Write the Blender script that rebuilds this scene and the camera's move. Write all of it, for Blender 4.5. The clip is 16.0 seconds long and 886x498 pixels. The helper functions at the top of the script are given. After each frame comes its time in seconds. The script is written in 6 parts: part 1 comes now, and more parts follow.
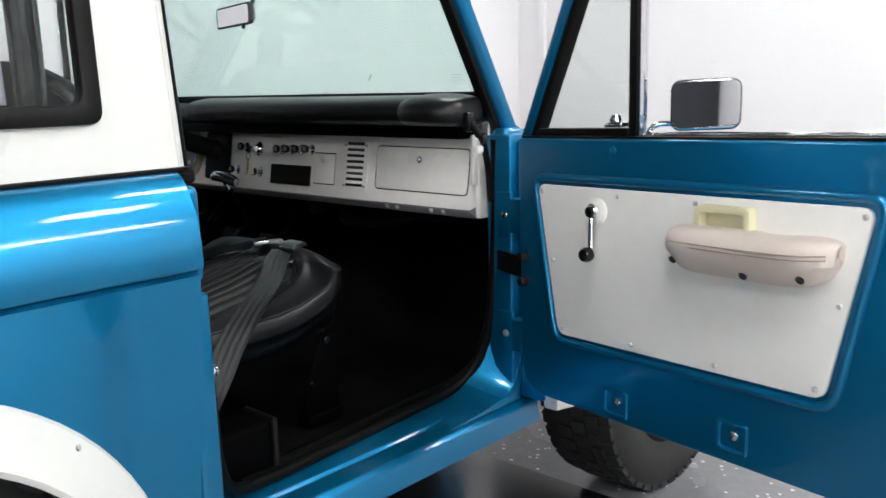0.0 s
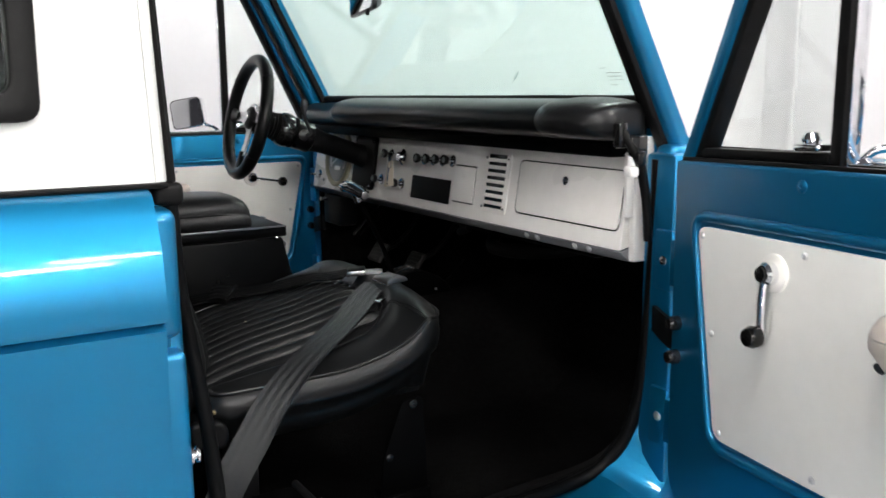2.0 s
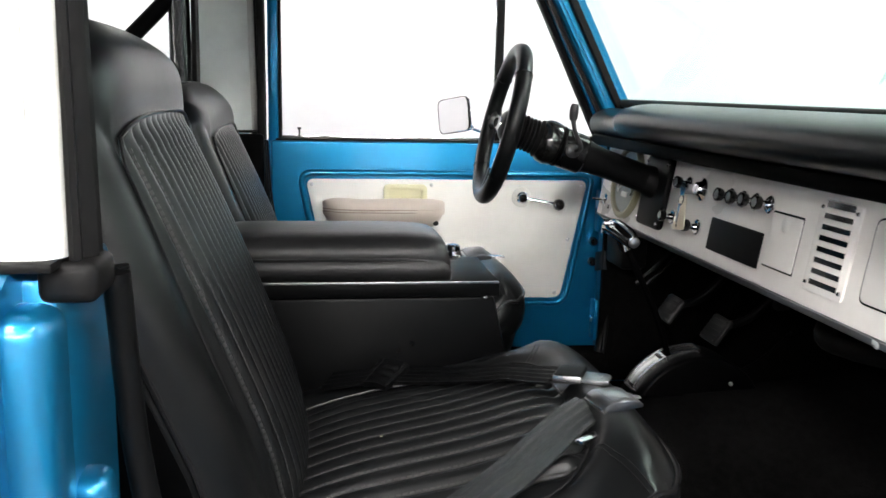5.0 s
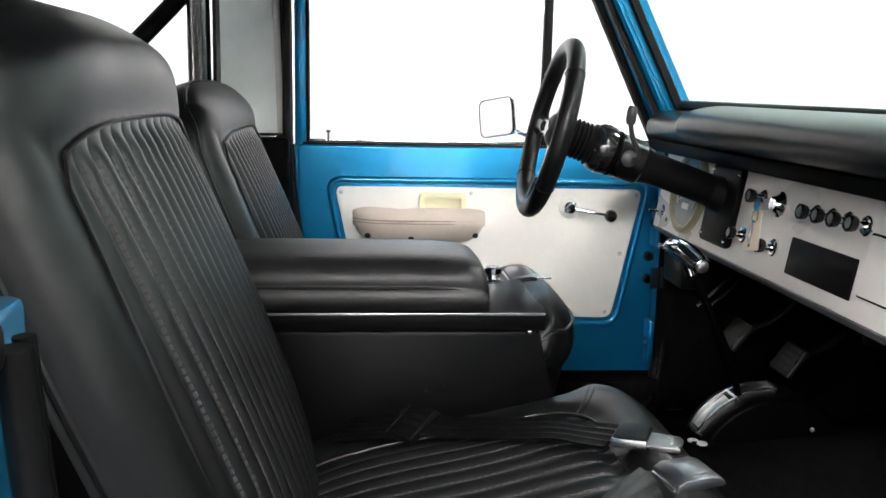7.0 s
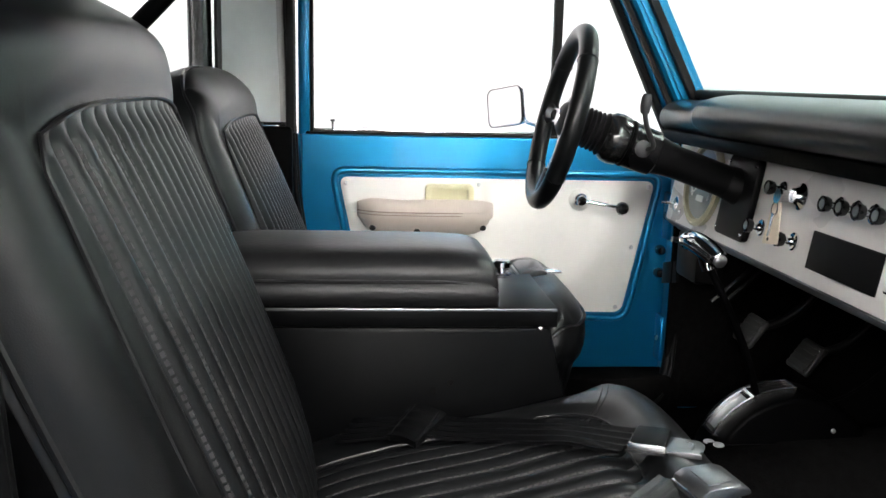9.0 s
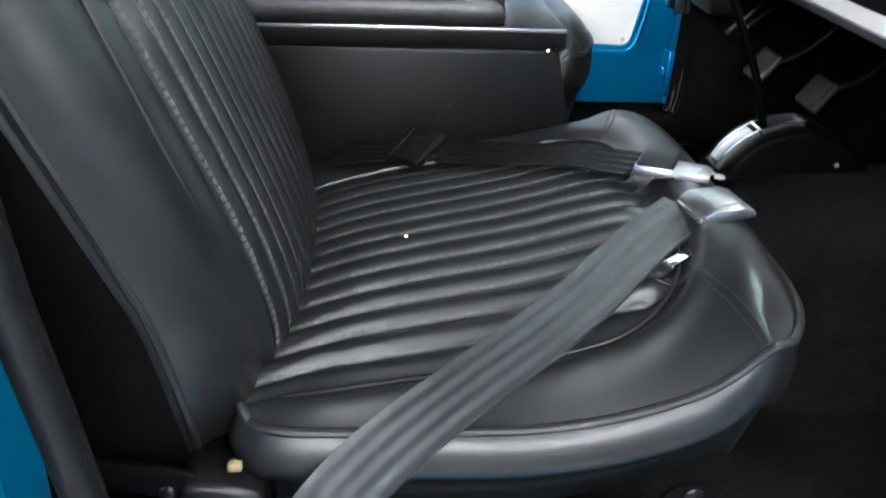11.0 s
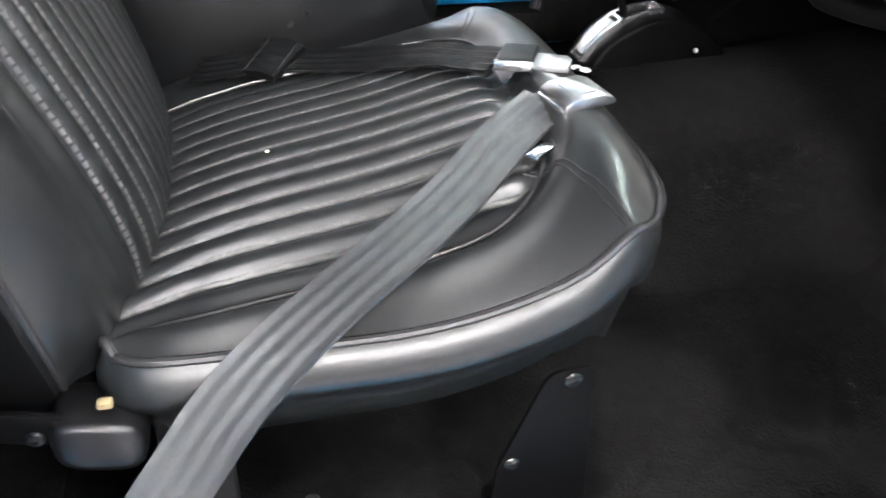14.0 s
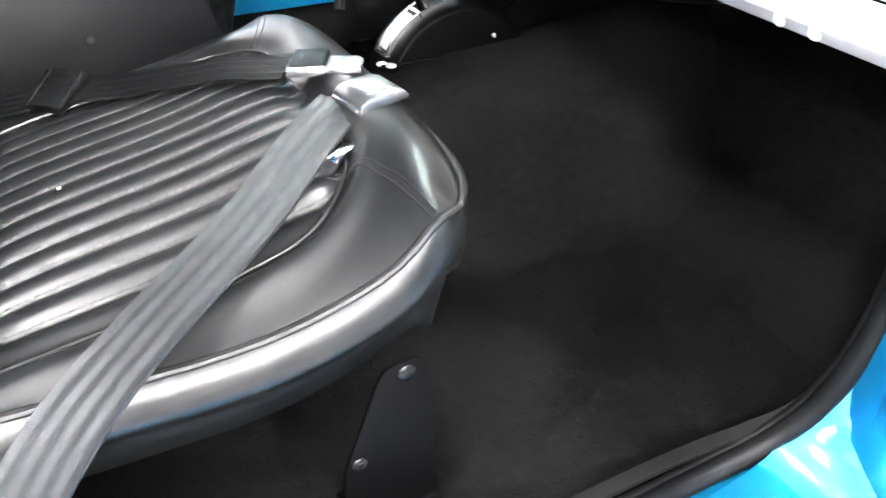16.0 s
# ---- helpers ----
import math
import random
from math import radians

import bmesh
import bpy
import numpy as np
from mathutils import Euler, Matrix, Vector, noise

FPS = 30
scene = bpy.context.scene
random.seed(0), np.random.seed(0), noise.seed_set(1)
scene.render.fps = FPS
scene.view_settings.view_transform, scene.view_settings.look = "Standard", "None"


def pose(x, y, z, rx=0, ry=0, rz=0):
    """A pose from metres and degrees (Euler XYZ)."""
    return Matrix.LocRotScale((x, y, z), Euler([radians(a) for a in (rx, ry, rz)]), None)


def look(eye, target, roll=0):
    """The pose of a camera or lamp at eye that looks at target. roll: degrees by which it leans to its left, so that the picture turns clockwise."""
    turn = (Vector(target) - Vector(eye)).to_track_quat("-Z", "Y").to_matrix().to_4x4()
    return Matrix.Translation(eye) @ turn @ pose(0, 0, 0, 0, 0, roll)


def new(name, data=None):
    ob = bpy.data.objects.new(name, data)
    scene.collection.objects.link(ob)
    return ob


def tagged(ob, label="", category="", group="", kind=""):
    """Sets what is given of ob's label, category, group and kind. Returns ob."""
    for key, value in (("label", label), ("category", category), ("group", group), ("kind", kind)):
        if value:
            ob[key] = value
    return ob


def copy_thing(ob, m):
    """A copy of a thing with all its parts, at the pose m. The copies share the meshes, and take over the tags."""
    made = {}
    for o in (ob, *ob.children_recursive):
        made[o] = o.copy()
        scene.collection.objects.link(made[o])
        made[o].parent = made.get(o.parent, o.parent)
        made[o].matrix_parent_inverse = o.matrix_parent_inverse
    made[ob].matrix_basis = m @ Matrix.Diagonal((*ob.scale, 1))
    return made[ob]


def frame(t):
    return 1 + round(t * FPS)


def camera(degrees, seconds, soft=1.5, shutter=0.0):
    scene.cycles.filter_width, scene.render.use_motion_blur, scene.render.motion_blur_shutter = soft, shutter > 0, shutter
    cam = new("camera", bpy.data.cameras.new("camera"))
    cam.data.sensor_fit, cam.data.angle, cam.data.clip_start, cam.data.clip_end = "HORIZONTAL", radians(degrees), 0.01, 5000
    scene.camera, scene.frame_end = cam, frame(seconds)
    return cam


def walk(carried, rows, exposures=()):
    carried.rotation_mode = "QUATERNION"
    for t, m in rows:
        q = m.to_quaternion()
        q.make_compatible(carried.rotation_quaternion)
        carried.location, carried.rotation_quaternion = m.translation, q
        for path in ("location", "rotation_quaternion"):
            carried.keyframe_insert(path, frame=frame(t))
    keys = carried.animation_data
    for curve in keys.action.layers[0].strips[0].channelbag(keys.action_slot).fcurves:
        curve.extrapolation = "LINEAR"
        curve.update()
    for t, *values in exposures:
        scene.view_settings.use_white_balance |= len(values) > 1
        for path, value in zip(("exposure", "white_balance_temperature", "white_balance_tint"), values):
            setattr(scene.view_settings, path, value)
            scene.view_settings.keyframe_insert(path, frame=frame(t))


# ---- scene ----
cam = camera(54.0, 16.0, shutter=0.5)
PATH = [
    (0, (-1.473, -1.887, 1.19), (-0.025, -0.56, 0.813), -1.6),
    (0.5, (-1.369, -1.863, 1.188), (-0.011, -0.443, 0.817), -1.4),
    (1, (-1.269, -1.829, 1.182), (-0.003, -0.324, 0.82), -1.0),
    (1.5, (-1.148, -1.781, 1.182), (-0.003, -0.181, 0.821), -0.8),
    (2, (-1.031, -1.723, 1.174), (-0.007, -0.041, 0.82), -0.4),
    (2.5, (-0.936, -1.656, 1.167), (-0.046, 0.102, 0.822), 0.4),
    (3, (-0.842, -1.587, 1.169), (-0.133, 0.251, 0.825), 0.6),
    (3.5, (-0.778, -1.52, 1.168), (-0.206, 0.365, 0.823), 0.9),
    (4, (-0.722, -1.432, 1.174), (-0.28, 0.487, 0.822), 0.8),
    (4.5, (-0.679, -1.344, 1.178), (-0.338, 0.594, 0.821), 1.0),
    (7, (-0.625, -1.103, 1.181), (-0.45, 0.856, 0.818), 1.3),
    (7.5, (-0.621, -1.077, 1.186), (-0.457, 0.882, 0.815), 1.2),
    (8, (-0.621, -1.061, 1.185), (-0.458, 0.898, 0.816), 1.1),
    (8.2, (-0.622, -1.061, 1.181), (-0.462, 0.899, 0.817), 1.3),
    (10.3, (-0.622, -1.042, 1.161), (-0.458, 0.845, 0.517), 1.9),
    (10.5, (-0.623, -1.039, 1.153), (-0.453, 0.809, 0.408), 2.2),
    (11, (-0.624, -1.032, 1.141), (-0.452, 0.729, 0.21), 2.7),
    (11.5, (-0.624, -1.03, 1.134), (-0.45, 0.68, 0.111), 2.7),
    (12, (-0.624, -1.029, 1.128), (-0.448, 0.642, 0.043), 2.8),
    (12.5, (-0.623, -1.027, 1.128), (-0.449, 0.633, 0.027), 2.7),
    (13, (-0.622, -1.027, 1.129), (-0.429, 0.633, 0.031), 3.0),
    (13.5, (-0.615, -1.027, 1.129), (-0.338, 0.624, 0.035), 2.7),
    (14, (-0.605, -1.028, 1.129), (-0.197, 0.6, 0.041), 1.8),
    (14.5, (-0.598, -1.032, 1.131), (-0.071, 0.562, 0.044), 1.1),
    (15, (-0.591, -1.033, 1.133), (-0.001, 0.537, 0.044), 0.7),
    (15.5, (-0.586, -1.036, 1.134), (0.067, 0.51, 0.046), 0.4),
    (16, (-0.578, -1.041, 1.134), (0.144, 0.474, 0.047), -0.2),
]
EXPOSURE = [(0, -0.3, 6280, 9), (2.0, 0.03, 6480, 10), (3.5, 0.37, 6500, 10), (4.5, 0.66, 6550, 10), (8.2, 1.02, 6550, 10), (10.3, 1.2, 6350, 9), (10.6, 1.55, 6150, 9), (11.0, 2.15, 5950, 8), (12.0, 2.94, 6000, 9),
            (13.0, 3.15, 6200, 11), (14.0, 3.05, 6450, 12), (15.0, 3.3, 6450, 12), (16, 3.55, 6450, 12)]
walk(cam, [(t, look(eye, target, roll)) for t, eye, target, roll in PATH], EXPOSURE)

# world, lights ------------------------------------------------------------
world = bpy.data.worlds.new("studio_air")
scene.world = world
world.use_nodes = True
bg = world.node_tree.nodes["Background"]
bg.inputs[0].default_value = (0.9, 0.93, 1.0, 1)
bg.inputs[1].default_value = 0.05


# materials ----------------------------------------------------------------
def material(name, colour, rough=0.5, metal=0.0, scale=40.0, bump=0.0, bump_scale=200.0, coat=0.0, vary=0.12,
             rough_vary=0.1, glow=0.0, spec=0.5, big=2.5, spread=0.4):
    m = bpy.data.materials.new(name)
    m.use_nodes = True
    nt = m.node_tree
    b = nt.nodes["Principled BSDF"]
    b.inputs["Roughness"].default_value = rough
    b.inputs["Metallic"].default_value = metal
    b.inputs["Coat Weight"].default_value = coat
    b.inputs["Coat Roughness"].default_value = 0.065
    b.inputs["Specular IOR Level"].default_value = spec
    b.inputs["Base Color"].default_value = (*colour, 1)
    co = nt.nodes.new("ShaderNodeTexCoord")
    if vary:
        n1 = nt.nodes.new("ShaderNodeTexNoise")
        n1.inputs["Scale"].default_value = scale
        n1.inputs["Detail"].default_value = 6
        n2 = nt.nodes.new("ShaderNodeTexNoise")
        n2.inputs["Scale"].default_value = big
        n2.inputs["Detail"].default_value = 3
        nt.links.new(co.outputs["Object"], n1.inputs["Vector"])
        nt.links.new(co.outputs["Object"], n2.inputs["Vector"])
        add = nt.nodes.new("ShaderNodeMath")
        add.operation = "ADD"
        nt.links.new(n1.outputs["Fac"], add.inputs[0])
        nt.links.new(n2.outputs["Fac"], add.inputs[1])
        ramp = nt.nodes.new("ShaderNodeMapRange")
        ramp.inputs["From Min"].default_value = 1 - spread
        ramp.inputs["From Max"].default_value = 1 + spread
        ramp.inputs["To Min"].default_value = 1 - vary
        ramp.inputs["To Max"].default_value = 1 + vary
        nt.links.new(add.outputs[0], ramp.inputs["Value"])
        mul = nt.nodes.new("ShaderNodeVectorMath")
        mul.operation = "SCALE"
        mul.inputs[0].default_value = colour
        nt.links.new(ramp.outputs[0], mul.inputs["Scale"])
        nt.links.new(mul.outputs[0], b.inputs["Base Color"])
        rr = nt.nodes.new("ShaderNodeMapRange")
        rr.inputs["From Min"].default_value = 0.3
        rr.inputs["From Max"].default_value = 0.7
        rr.inputs["To Min"].default_value = max(0.02, rough - rough_vary)
        rr.inputs["To Max"].default_value = min(1, rough + rough_vary)
        nt.links.new(n2.outputs["Fac"], rr.inputs["Value"])
        nt.links.new(rr.outputs[0], b.inputs["Roughness"])
    if bump:
        n3 = nt.nodes.new("ShaderNodeTexNoise")
        n3.inputs["Scale"].default_value = bump_scale
        n3.inputs["Detail"].default_value = 4
        nt.links.new(co.outputs["Object"], n3.inputs["Vector"])
        bp = nt.nodes.new("ShaderNodeBump")
        bp.inputs["Strength"].default_value = bump
        bp.inputs["Distance"].default_value = 0.002
        nt.links.new(n3.outputs["Fac"], bp.inputs["Height"])
        nt.links.new(bp.outputs[0], b.inputs["Normal"])
    if glow:
        b.inputs["Emission Color"].default_value = (*colour, 1)
        b.inputs["Emission Strength"].default_value = glow
    return m


def glass(name, tint, rough=0.0):
    """A thin pane: mostly clear, a little mirror."""
    m = bpy.data.materials.new(name)
    m.use_nodes = True
    nt = m.node_tree
    nt.nodes.remove(nt.nodes["Principled BSDF"])
    out = nt.nodes["Material Output"]
    a = nt.nodes.new("ShaderNodeBsdfTransparent")
    a.inputs[0].default_value = (*tint, 1)
    g = nt.nodes.new("ShaderNodeBsdfGlossy")
    g.inputs["Roughness"].default_value = rough
    lw = nt.nodes.new("ShaderNodeLayerWeight")
    lw.inputs[0].default_value = 0.12
    f = nt.nodes.new("ShaderNodeMapRange")
    f.inputs["To Min"].default_value = 0.02
    f.inputs["To Max"].default_value = 0.5
    nt.links.new(lw.outputs["Facing"], f.inputs["Value"])
    mix = nt.nodes.new("ShaderNodeMixShader")
    nt.links.new(f.outputs[0], mix.inputs[0])
    nt.links.new(a.outputs[0], mix.inputs[1])
    nt.links.new(g.outputs[0], mix.inputs[2])
    nt.links.new(mix.outputs[0], out.inputs[0])
    return m


def floor_material():
    """Grey epoxy with pale flecks, and squares of black laid in it."""
    m = material("fleck_floor", (0.2, 0.2, 0.21), 0.22, vary=0.15, scale=30, big=1.5)
    nt = m.node_tree
    b = nt.nodes["Principled BSDF"]
    co = [n for n in nt.nodes if n.bl_idname == "ShaderNodeTexCoord"][0]
    v = nt.nodes.new("ShaderNodeTexVoronoi")
    v.inputs["Scale"].default_value = 28
    v.inputs["Randomness"].default_value = 1
    nt.links.new(co.outputs["Object"], v.inputs["Vector"])
    lt = nt.nodes.new("ShaderNodeMath")
    lt.operation = "LESS_THAN"
    lt.inputs[1].default_value = 0.16
    nt.links.new(v.outputs["Distance"], lt.inputs[0])
    mixf = nt.nodes.new("ShaderNodeMix")
    mixf.data_type = "RGBA"
    src = b.inputs["Base Color"].links[0].from_socket
    nt.links.new(lt.outputs[0], mixf.inputs["Factor"])
    nt.links.new(src, mixf.inputs["A"])
    mixf.inputs["B"].default_value = (0.75, 0.75, 0.75, 1)
    nt.links.new(mixf.outputs["Result"], b.inputs["Base Color"])
    return m


BLUE = material("metallic_blue_paint", (0.003, 0.182, 0.375), 0.38, metal=0.76, coat=0.7, vary=0.05, scale=900, big=3, rough_vary=0.04)
WHITE_PAINT = material("white_gloss_paint", (0.56, 0.565, 0.54), 0.3, coat=0.4, vary=0.03, big=2)
DASH_PAINT = material("warm_white_dash_paint", (0.80, 0.775, 0.745), 0.34, coat=0.15, vary=0.04, big=5)
DASH_UNDER = material("shaded_dash_flange", (0.20, 0.20, 0.21), 0.45, vary=0.05)
CARD = material("white_door_card", (0.82, 0.805, 0.765), 0.5, vary=0.03, bump=0.08, bump_scale=500, big=4)
ARMREST = material("beige_vinyl_armrest", (0.60, 0.52, 0.46), 0.5, vary=0.04, bump=0.15, bump_scale=700)
CUP = material("cream_plastic", (0.70, 0.67, 0.45), 0.4, vary=0.03)
VINYL = material("black_vinyl", (0.0036, 0.0039, 0.0042), 0.31, spec=0.23, vary=0.2, scale=250, bump=0.07, bump_scale=900, rough_vary=0.02, big=9)
VINYL_PIPE = material("black_piping", (0.006, 0.006, 0.0065), 0.34, spec=0.26, vary=0.1)
VINYL_CRINKLE = material("crinkled_black_vinyl", (0.008, 0.008, 0.0085), 0.38, spec=0.26, vary=0.25, scale=120, bump=0.22, bump_scale=150, rough_vary=0.1)
THREAD = material("grey_thread", (0.0155, 0.016, 0.016), 0.7, vary=0.1)
DARK_THREAD = material("dark_grey_thread", (0.0048, 0.0048, 0.0045), 0.7, vary=0.2)
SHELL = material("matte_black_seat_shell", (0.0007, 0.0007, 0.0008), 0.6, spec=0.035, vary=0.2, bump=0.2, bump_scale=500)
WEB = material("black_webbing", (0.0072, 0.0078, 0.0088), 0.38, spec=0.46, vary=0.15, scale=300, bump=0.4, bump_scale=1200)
# the same webbing as WEB, its shade deeper in the cabin coloured in
WEB_SHADED = material("shaded_black_webbing", (0.0012, 0.0013, 0.0015), 0.40, spec=0.14, vary=0.15, scale=300, bump=0.4, bump_scale=1200)
CARPET = material("black_carpet", (0.0036, 0.0035, 0.0035), 0.95, spread=0.2, vary=0.5, scale=80, bump=1.0, bump_scale=300, spec=0.0, big=5)
WEATHERSTRIP = material("grey_black_weatherstrip", (0.0030, 0.0031, 0.0033), 0.42, spec=0.09, vary=0.2, bump=0.1)
RUBBER = material("black_rubber", (0.0055, 0.0053, 0.0054), 0.48, spec=0.11, vary=0.3, bump=0.1)
PLASTIC = material("black_plastic", (0.014, 0.014, 0.015), 0.4, vary=0.1, bump=0.08, bump_scale=600)
SATIN_BLACK = material("satin_black_metal", (0.0042, 0.0042, 0.0045), 0.36, spec=0.06, vary=0.15, rough_vary=0.08)
CHROME = material("chrome", (0.82, 0.82, 0.84), 0.1, metal=1.0, vary=0.03, rough_vary=0.05)
STEEL = material("brushed_steel", (0.55, 0.55, 0.56), 0.28, metal=1.0, vary=0.1)
MIRROR = material("mirror_glass", (0.70, 0.71, 0.73), 0.02, metal=1.0, vary=0.0)
BUCKLE = material("brushed_buckle_metal", (0.30, 0.30, 0.31), 0.34, metal=1.0, vary=0.15, scale=150)
GUM = material("glossy_black", (0.006, 0.006, 0.006), 0.16, vary=0.3, scale=60)
GAUGE_FACE = material("grey_gauge_face", (0.16, 0.18, 0.18), 0.35, vary=0.1)
GAUGE_RING = material("olive_gauge_ring", (0.30, 0.28, 0.19), 0.4, vary=0.1)
TAG = material("cream_key_tag", (0.75, 0.66, 0.52), 0.6, vary=0.05)
INK = material("grey_ink", (0.20, 0.21, 0.20), 0.7, vary=0.0)
WHITE_INK = material("white_marking", (0.7, 0.7, 0.68), 0.6, vary=0.0)
FOAM = material("yellow_seat_foam", (0.085, 0.064, 0.03), 0.9, vary=0.2)
TYRE = material("tyre_rubber", (0.018, 0.018, 0.018), 0.7, vary=0.3, bump=0.3, bump_scale=120)
WALL = material("white_studio_wall", (0.80, 0.79, 0.80), 0.75, vary=0.02, big=0.4, bump=0.03, bump_scale=60)
DARK_WALL = material("dark_grey_wall", (0.055, 0.055, 0.065), 0.8, vary=0.25)
CEIL = material("dark_grey_ceiling", (0.10, 0.10, 0.11), 0.8, vary=0.1)
FLOOR = floor_material()
BLACK_TILE = material("black_floor_tile", (0.012, 0.012, 0.013), 0.15, vary=0.3, big=3)
DARK_LINER = material("darkened_headliner", (0.03, 0.03, 0.032), 0.9, vary=0.1)
HOUSING = material("worn_black_metal", (0.0025, 0.0025, 0.0028), 0.24, spec=0.15, vary=0.2, scale=90)
ZINC = material("dull_zinc", (0.62, 0.62, 0.63), 0.55, metal=0.6, vary=0.15)
WRAP = material("wrinkled_black_wrap", (0.006, 0.006, 0.0065), 0.13, spec=0.6, vary=0.2, bump=1.0, bump_scale=55)
SEAM_BEIGE = material("shaded_beige_seam", (0.33, 0.27, 0.23), 0.6, vary=0.05)
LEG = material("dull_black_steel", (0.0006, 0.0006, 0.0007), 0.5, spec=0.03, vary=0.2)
PEDAL = material("worn_grey_rubber", (0.0045, 0.0044, 0.0043), 0.6, vary=0.3, bump=0.2)
CONSOLE = material("satin_black_console_paint", (0.0019, 0.0020, 0.0022), 0.34, spec=0.06, vary=0.2, rough_vary=0.08)
SIDE_WALL = material("pale_studio_wall", (0.80, 0.79, 0.80), 0.75, vary=0.03, big=0.4, bump=0.03, bump_scale=60)
HEADLINER = material("pale_headliner", (0.82, 0.86, 0.84), 0.7, vary=0.05)
LAMP = material("lamp_tube", (1.0, 0.98, 0.95), 0.5, vary=0.0, glow=60.0)
GLASS_GREEN = glass("green_tinted_glass", (0.82, 0.92, 0.89))
GLASS_CLEAR = glass("clear_glass", (0.93, 0.95, 0.94))


# mesh helpers -------------------------------------------------------------
WORLD = {}


def empty(name, at=(0, 0, 0)):
    ob = new(name)
    ob.location = at
    WORLD[ob] = Matrix.Translation(at)
    return ob


def part(name, bm, mat, parent=None, label="", sharp=38):
    """Links a bmesh that is built in world coordinates as one mesh, under a thing or a part."""
    bmesh.ops.recalc_face_normals(bm, faces=bm.faces)
    me = bpy.data.meshes.new(name)
    bm.to_mesh(me)
    bm.free()
    me.materials.append(mat)
    me.shade_smooth()
    me.set_sharp_from_angle(angle=radians(sharp))
    ob = new(name, me)
    WORLD[ob] = Matrix.Identity(4)
    if parent is not None:
        ob.parent = parent
        ob.matrix_parent_inverse = WORLD[parent].inverted()
    if label:
        ob["label"] = label
    return ob


def join(*bms):
    out = bmesh.new()
    for b in bms:
        me = bpy.data.meshes.new("join")
        b.to_mesh(me)
        b.free()
        out.from_mesh(me)
        bpy.data.meshes.remove(me)
    return out


def moved(bm, m):
    bmesh.ops.transform(bm, matrix=m, verts=bm.verts)
    return bm


def mapped(bm, f):
    for v in bm.verts:
        v.co = Vector(f(*v.co))
    return bm


def rounded(bm, bev, seg=2, angle=30):
    es = [e for e in bm.edges if len(e.link_faces) == 2 and e.calc_face_angle(0) > radians(angle)]
    if bev > 0 and es:
        bmesh.ops.bevel(bm, geom=es, offset=bev, segments=seg, profile=0.5, affect="EDGES", clamp_overlap=True)
    return bm


def box(x0, x1, y0, y1, z0, z1, bev=0.0, seg=2):
    bm = bmesh.new()
    bmesh.ops.create_cube(bm, size=1)
    moved(bm, Matrix.Translation(((x0 + x1) / 2, (y0 + y1) / 2, (z0 + z1) / 2)) @ Matrix.Diagonal((abs(x1 - x0), abs(y1 - y0), abs(z1 - z0), 1)))
    return rounded(bm, bev, seg)


def prism(poly, axis, a, b, bev=0.0, seg=2):
    """A polygon in the two other axes (in xyz order), drawn out along axis from a to b."""
    bm = bmesh.new()

    def at(p, w):
        return {"x": (w, p[0], p[1]), "y": (p[0], w, p[1]), "z": (p[0], p[1], w)}[axis]
    lo = [bm.verts.new(at(p, a)) for p in poly]
    hi = [bm.verts.new(at(p, b)) for p in poly]
    bm.faces.new(lo[::-1])
    bm.faces.new(hi)
    n = len(poly)
    for i in range(n):
        bm.faces.new((lo[i], lo[(i + 1) % n], hi[(i + 1) % n], hi[i]))
    bmesh.ops.recalc_face_normals(bm, faces=bm.faces)
    return rounded(bm, bev, seg)


def loft(rings, closed=True, caps=True):
    """Skins rings of equal count; closed: each ring is a loop."""
    bm = bmesh.new()
    vs = [[bm.verts.new(p) for p in r] for r in rings]
    n = len(rings[0])
    for a, b in zip(vs, vs[1:]):
        for i in range(n if closed else n - 1):
            j = (i + 1) % n
            bm.faces.new((a[i], a[j], b[j], b[i]))
    if caps and closed:
        bm.faces.new(vs[0][::-1])
        bm.faces.new(vs[-1])
    return bm


def spline(pts, per=8, closed=False):
    """Catmull-Rom through the points."""
    p = [Vector(q) for q in pts]
    n = len(p)
    out = []
    for i in range(n if closed else n - 1):
        a, b, c, d = (p[(i + k) % n] if closed else p[min(max(i + k, 0), n - 1)] for k in (-1, 0, 1, 2))
        for s in range(per):
            t = s / per
            out.append(0.5 * (2 * b + (c - a) * t + (2 * a - 5 * b + 4 * c - d) * t * t + (3 * b - a - 3 * c + d) * t**3))
    if not closed:
        out.append(p[-1])
    return out


def tube(pts, r, n=10, closed=False, squash=1.0):
    n = 12 if n < 10 and (callable(r) or r > 0.0035) else n
    pts = [Vector(p) for p in pts]
    rings, m = [], len(pts)
    side = None
    for i, p in enumerate(pts):
        d = (pts[(i + 1) % m] - pts[i - 1]) if closed else (pts[min(i + 1, m - 1)] - pts[max(i - 1, 0)])
        d.normalize()
        if side is None:
            side = d.cross(Vector((0, 0, 1)) if abs(d.z) < 0.9 else Vector((0, 1, 0))).normalized()
        side = (side - d * side.dot(d)).normalized()
        up = d.cross(side)
        rad = r(i / max(1, m - 1)) if callable(r) else r
        rings.append([p + rad * (math.cos(k * math.tau / n) * side + squash * math.sin(k * math.tau / n) * up) for k in range(n)])
    if closed:
        rings.append(rings[0])
        bm = loft(rings, caps=False)
        bmesh.ops.remove_doubles(bm, verts=bm.verts, dist=1e-6)
        return bm
    return loft(rings)


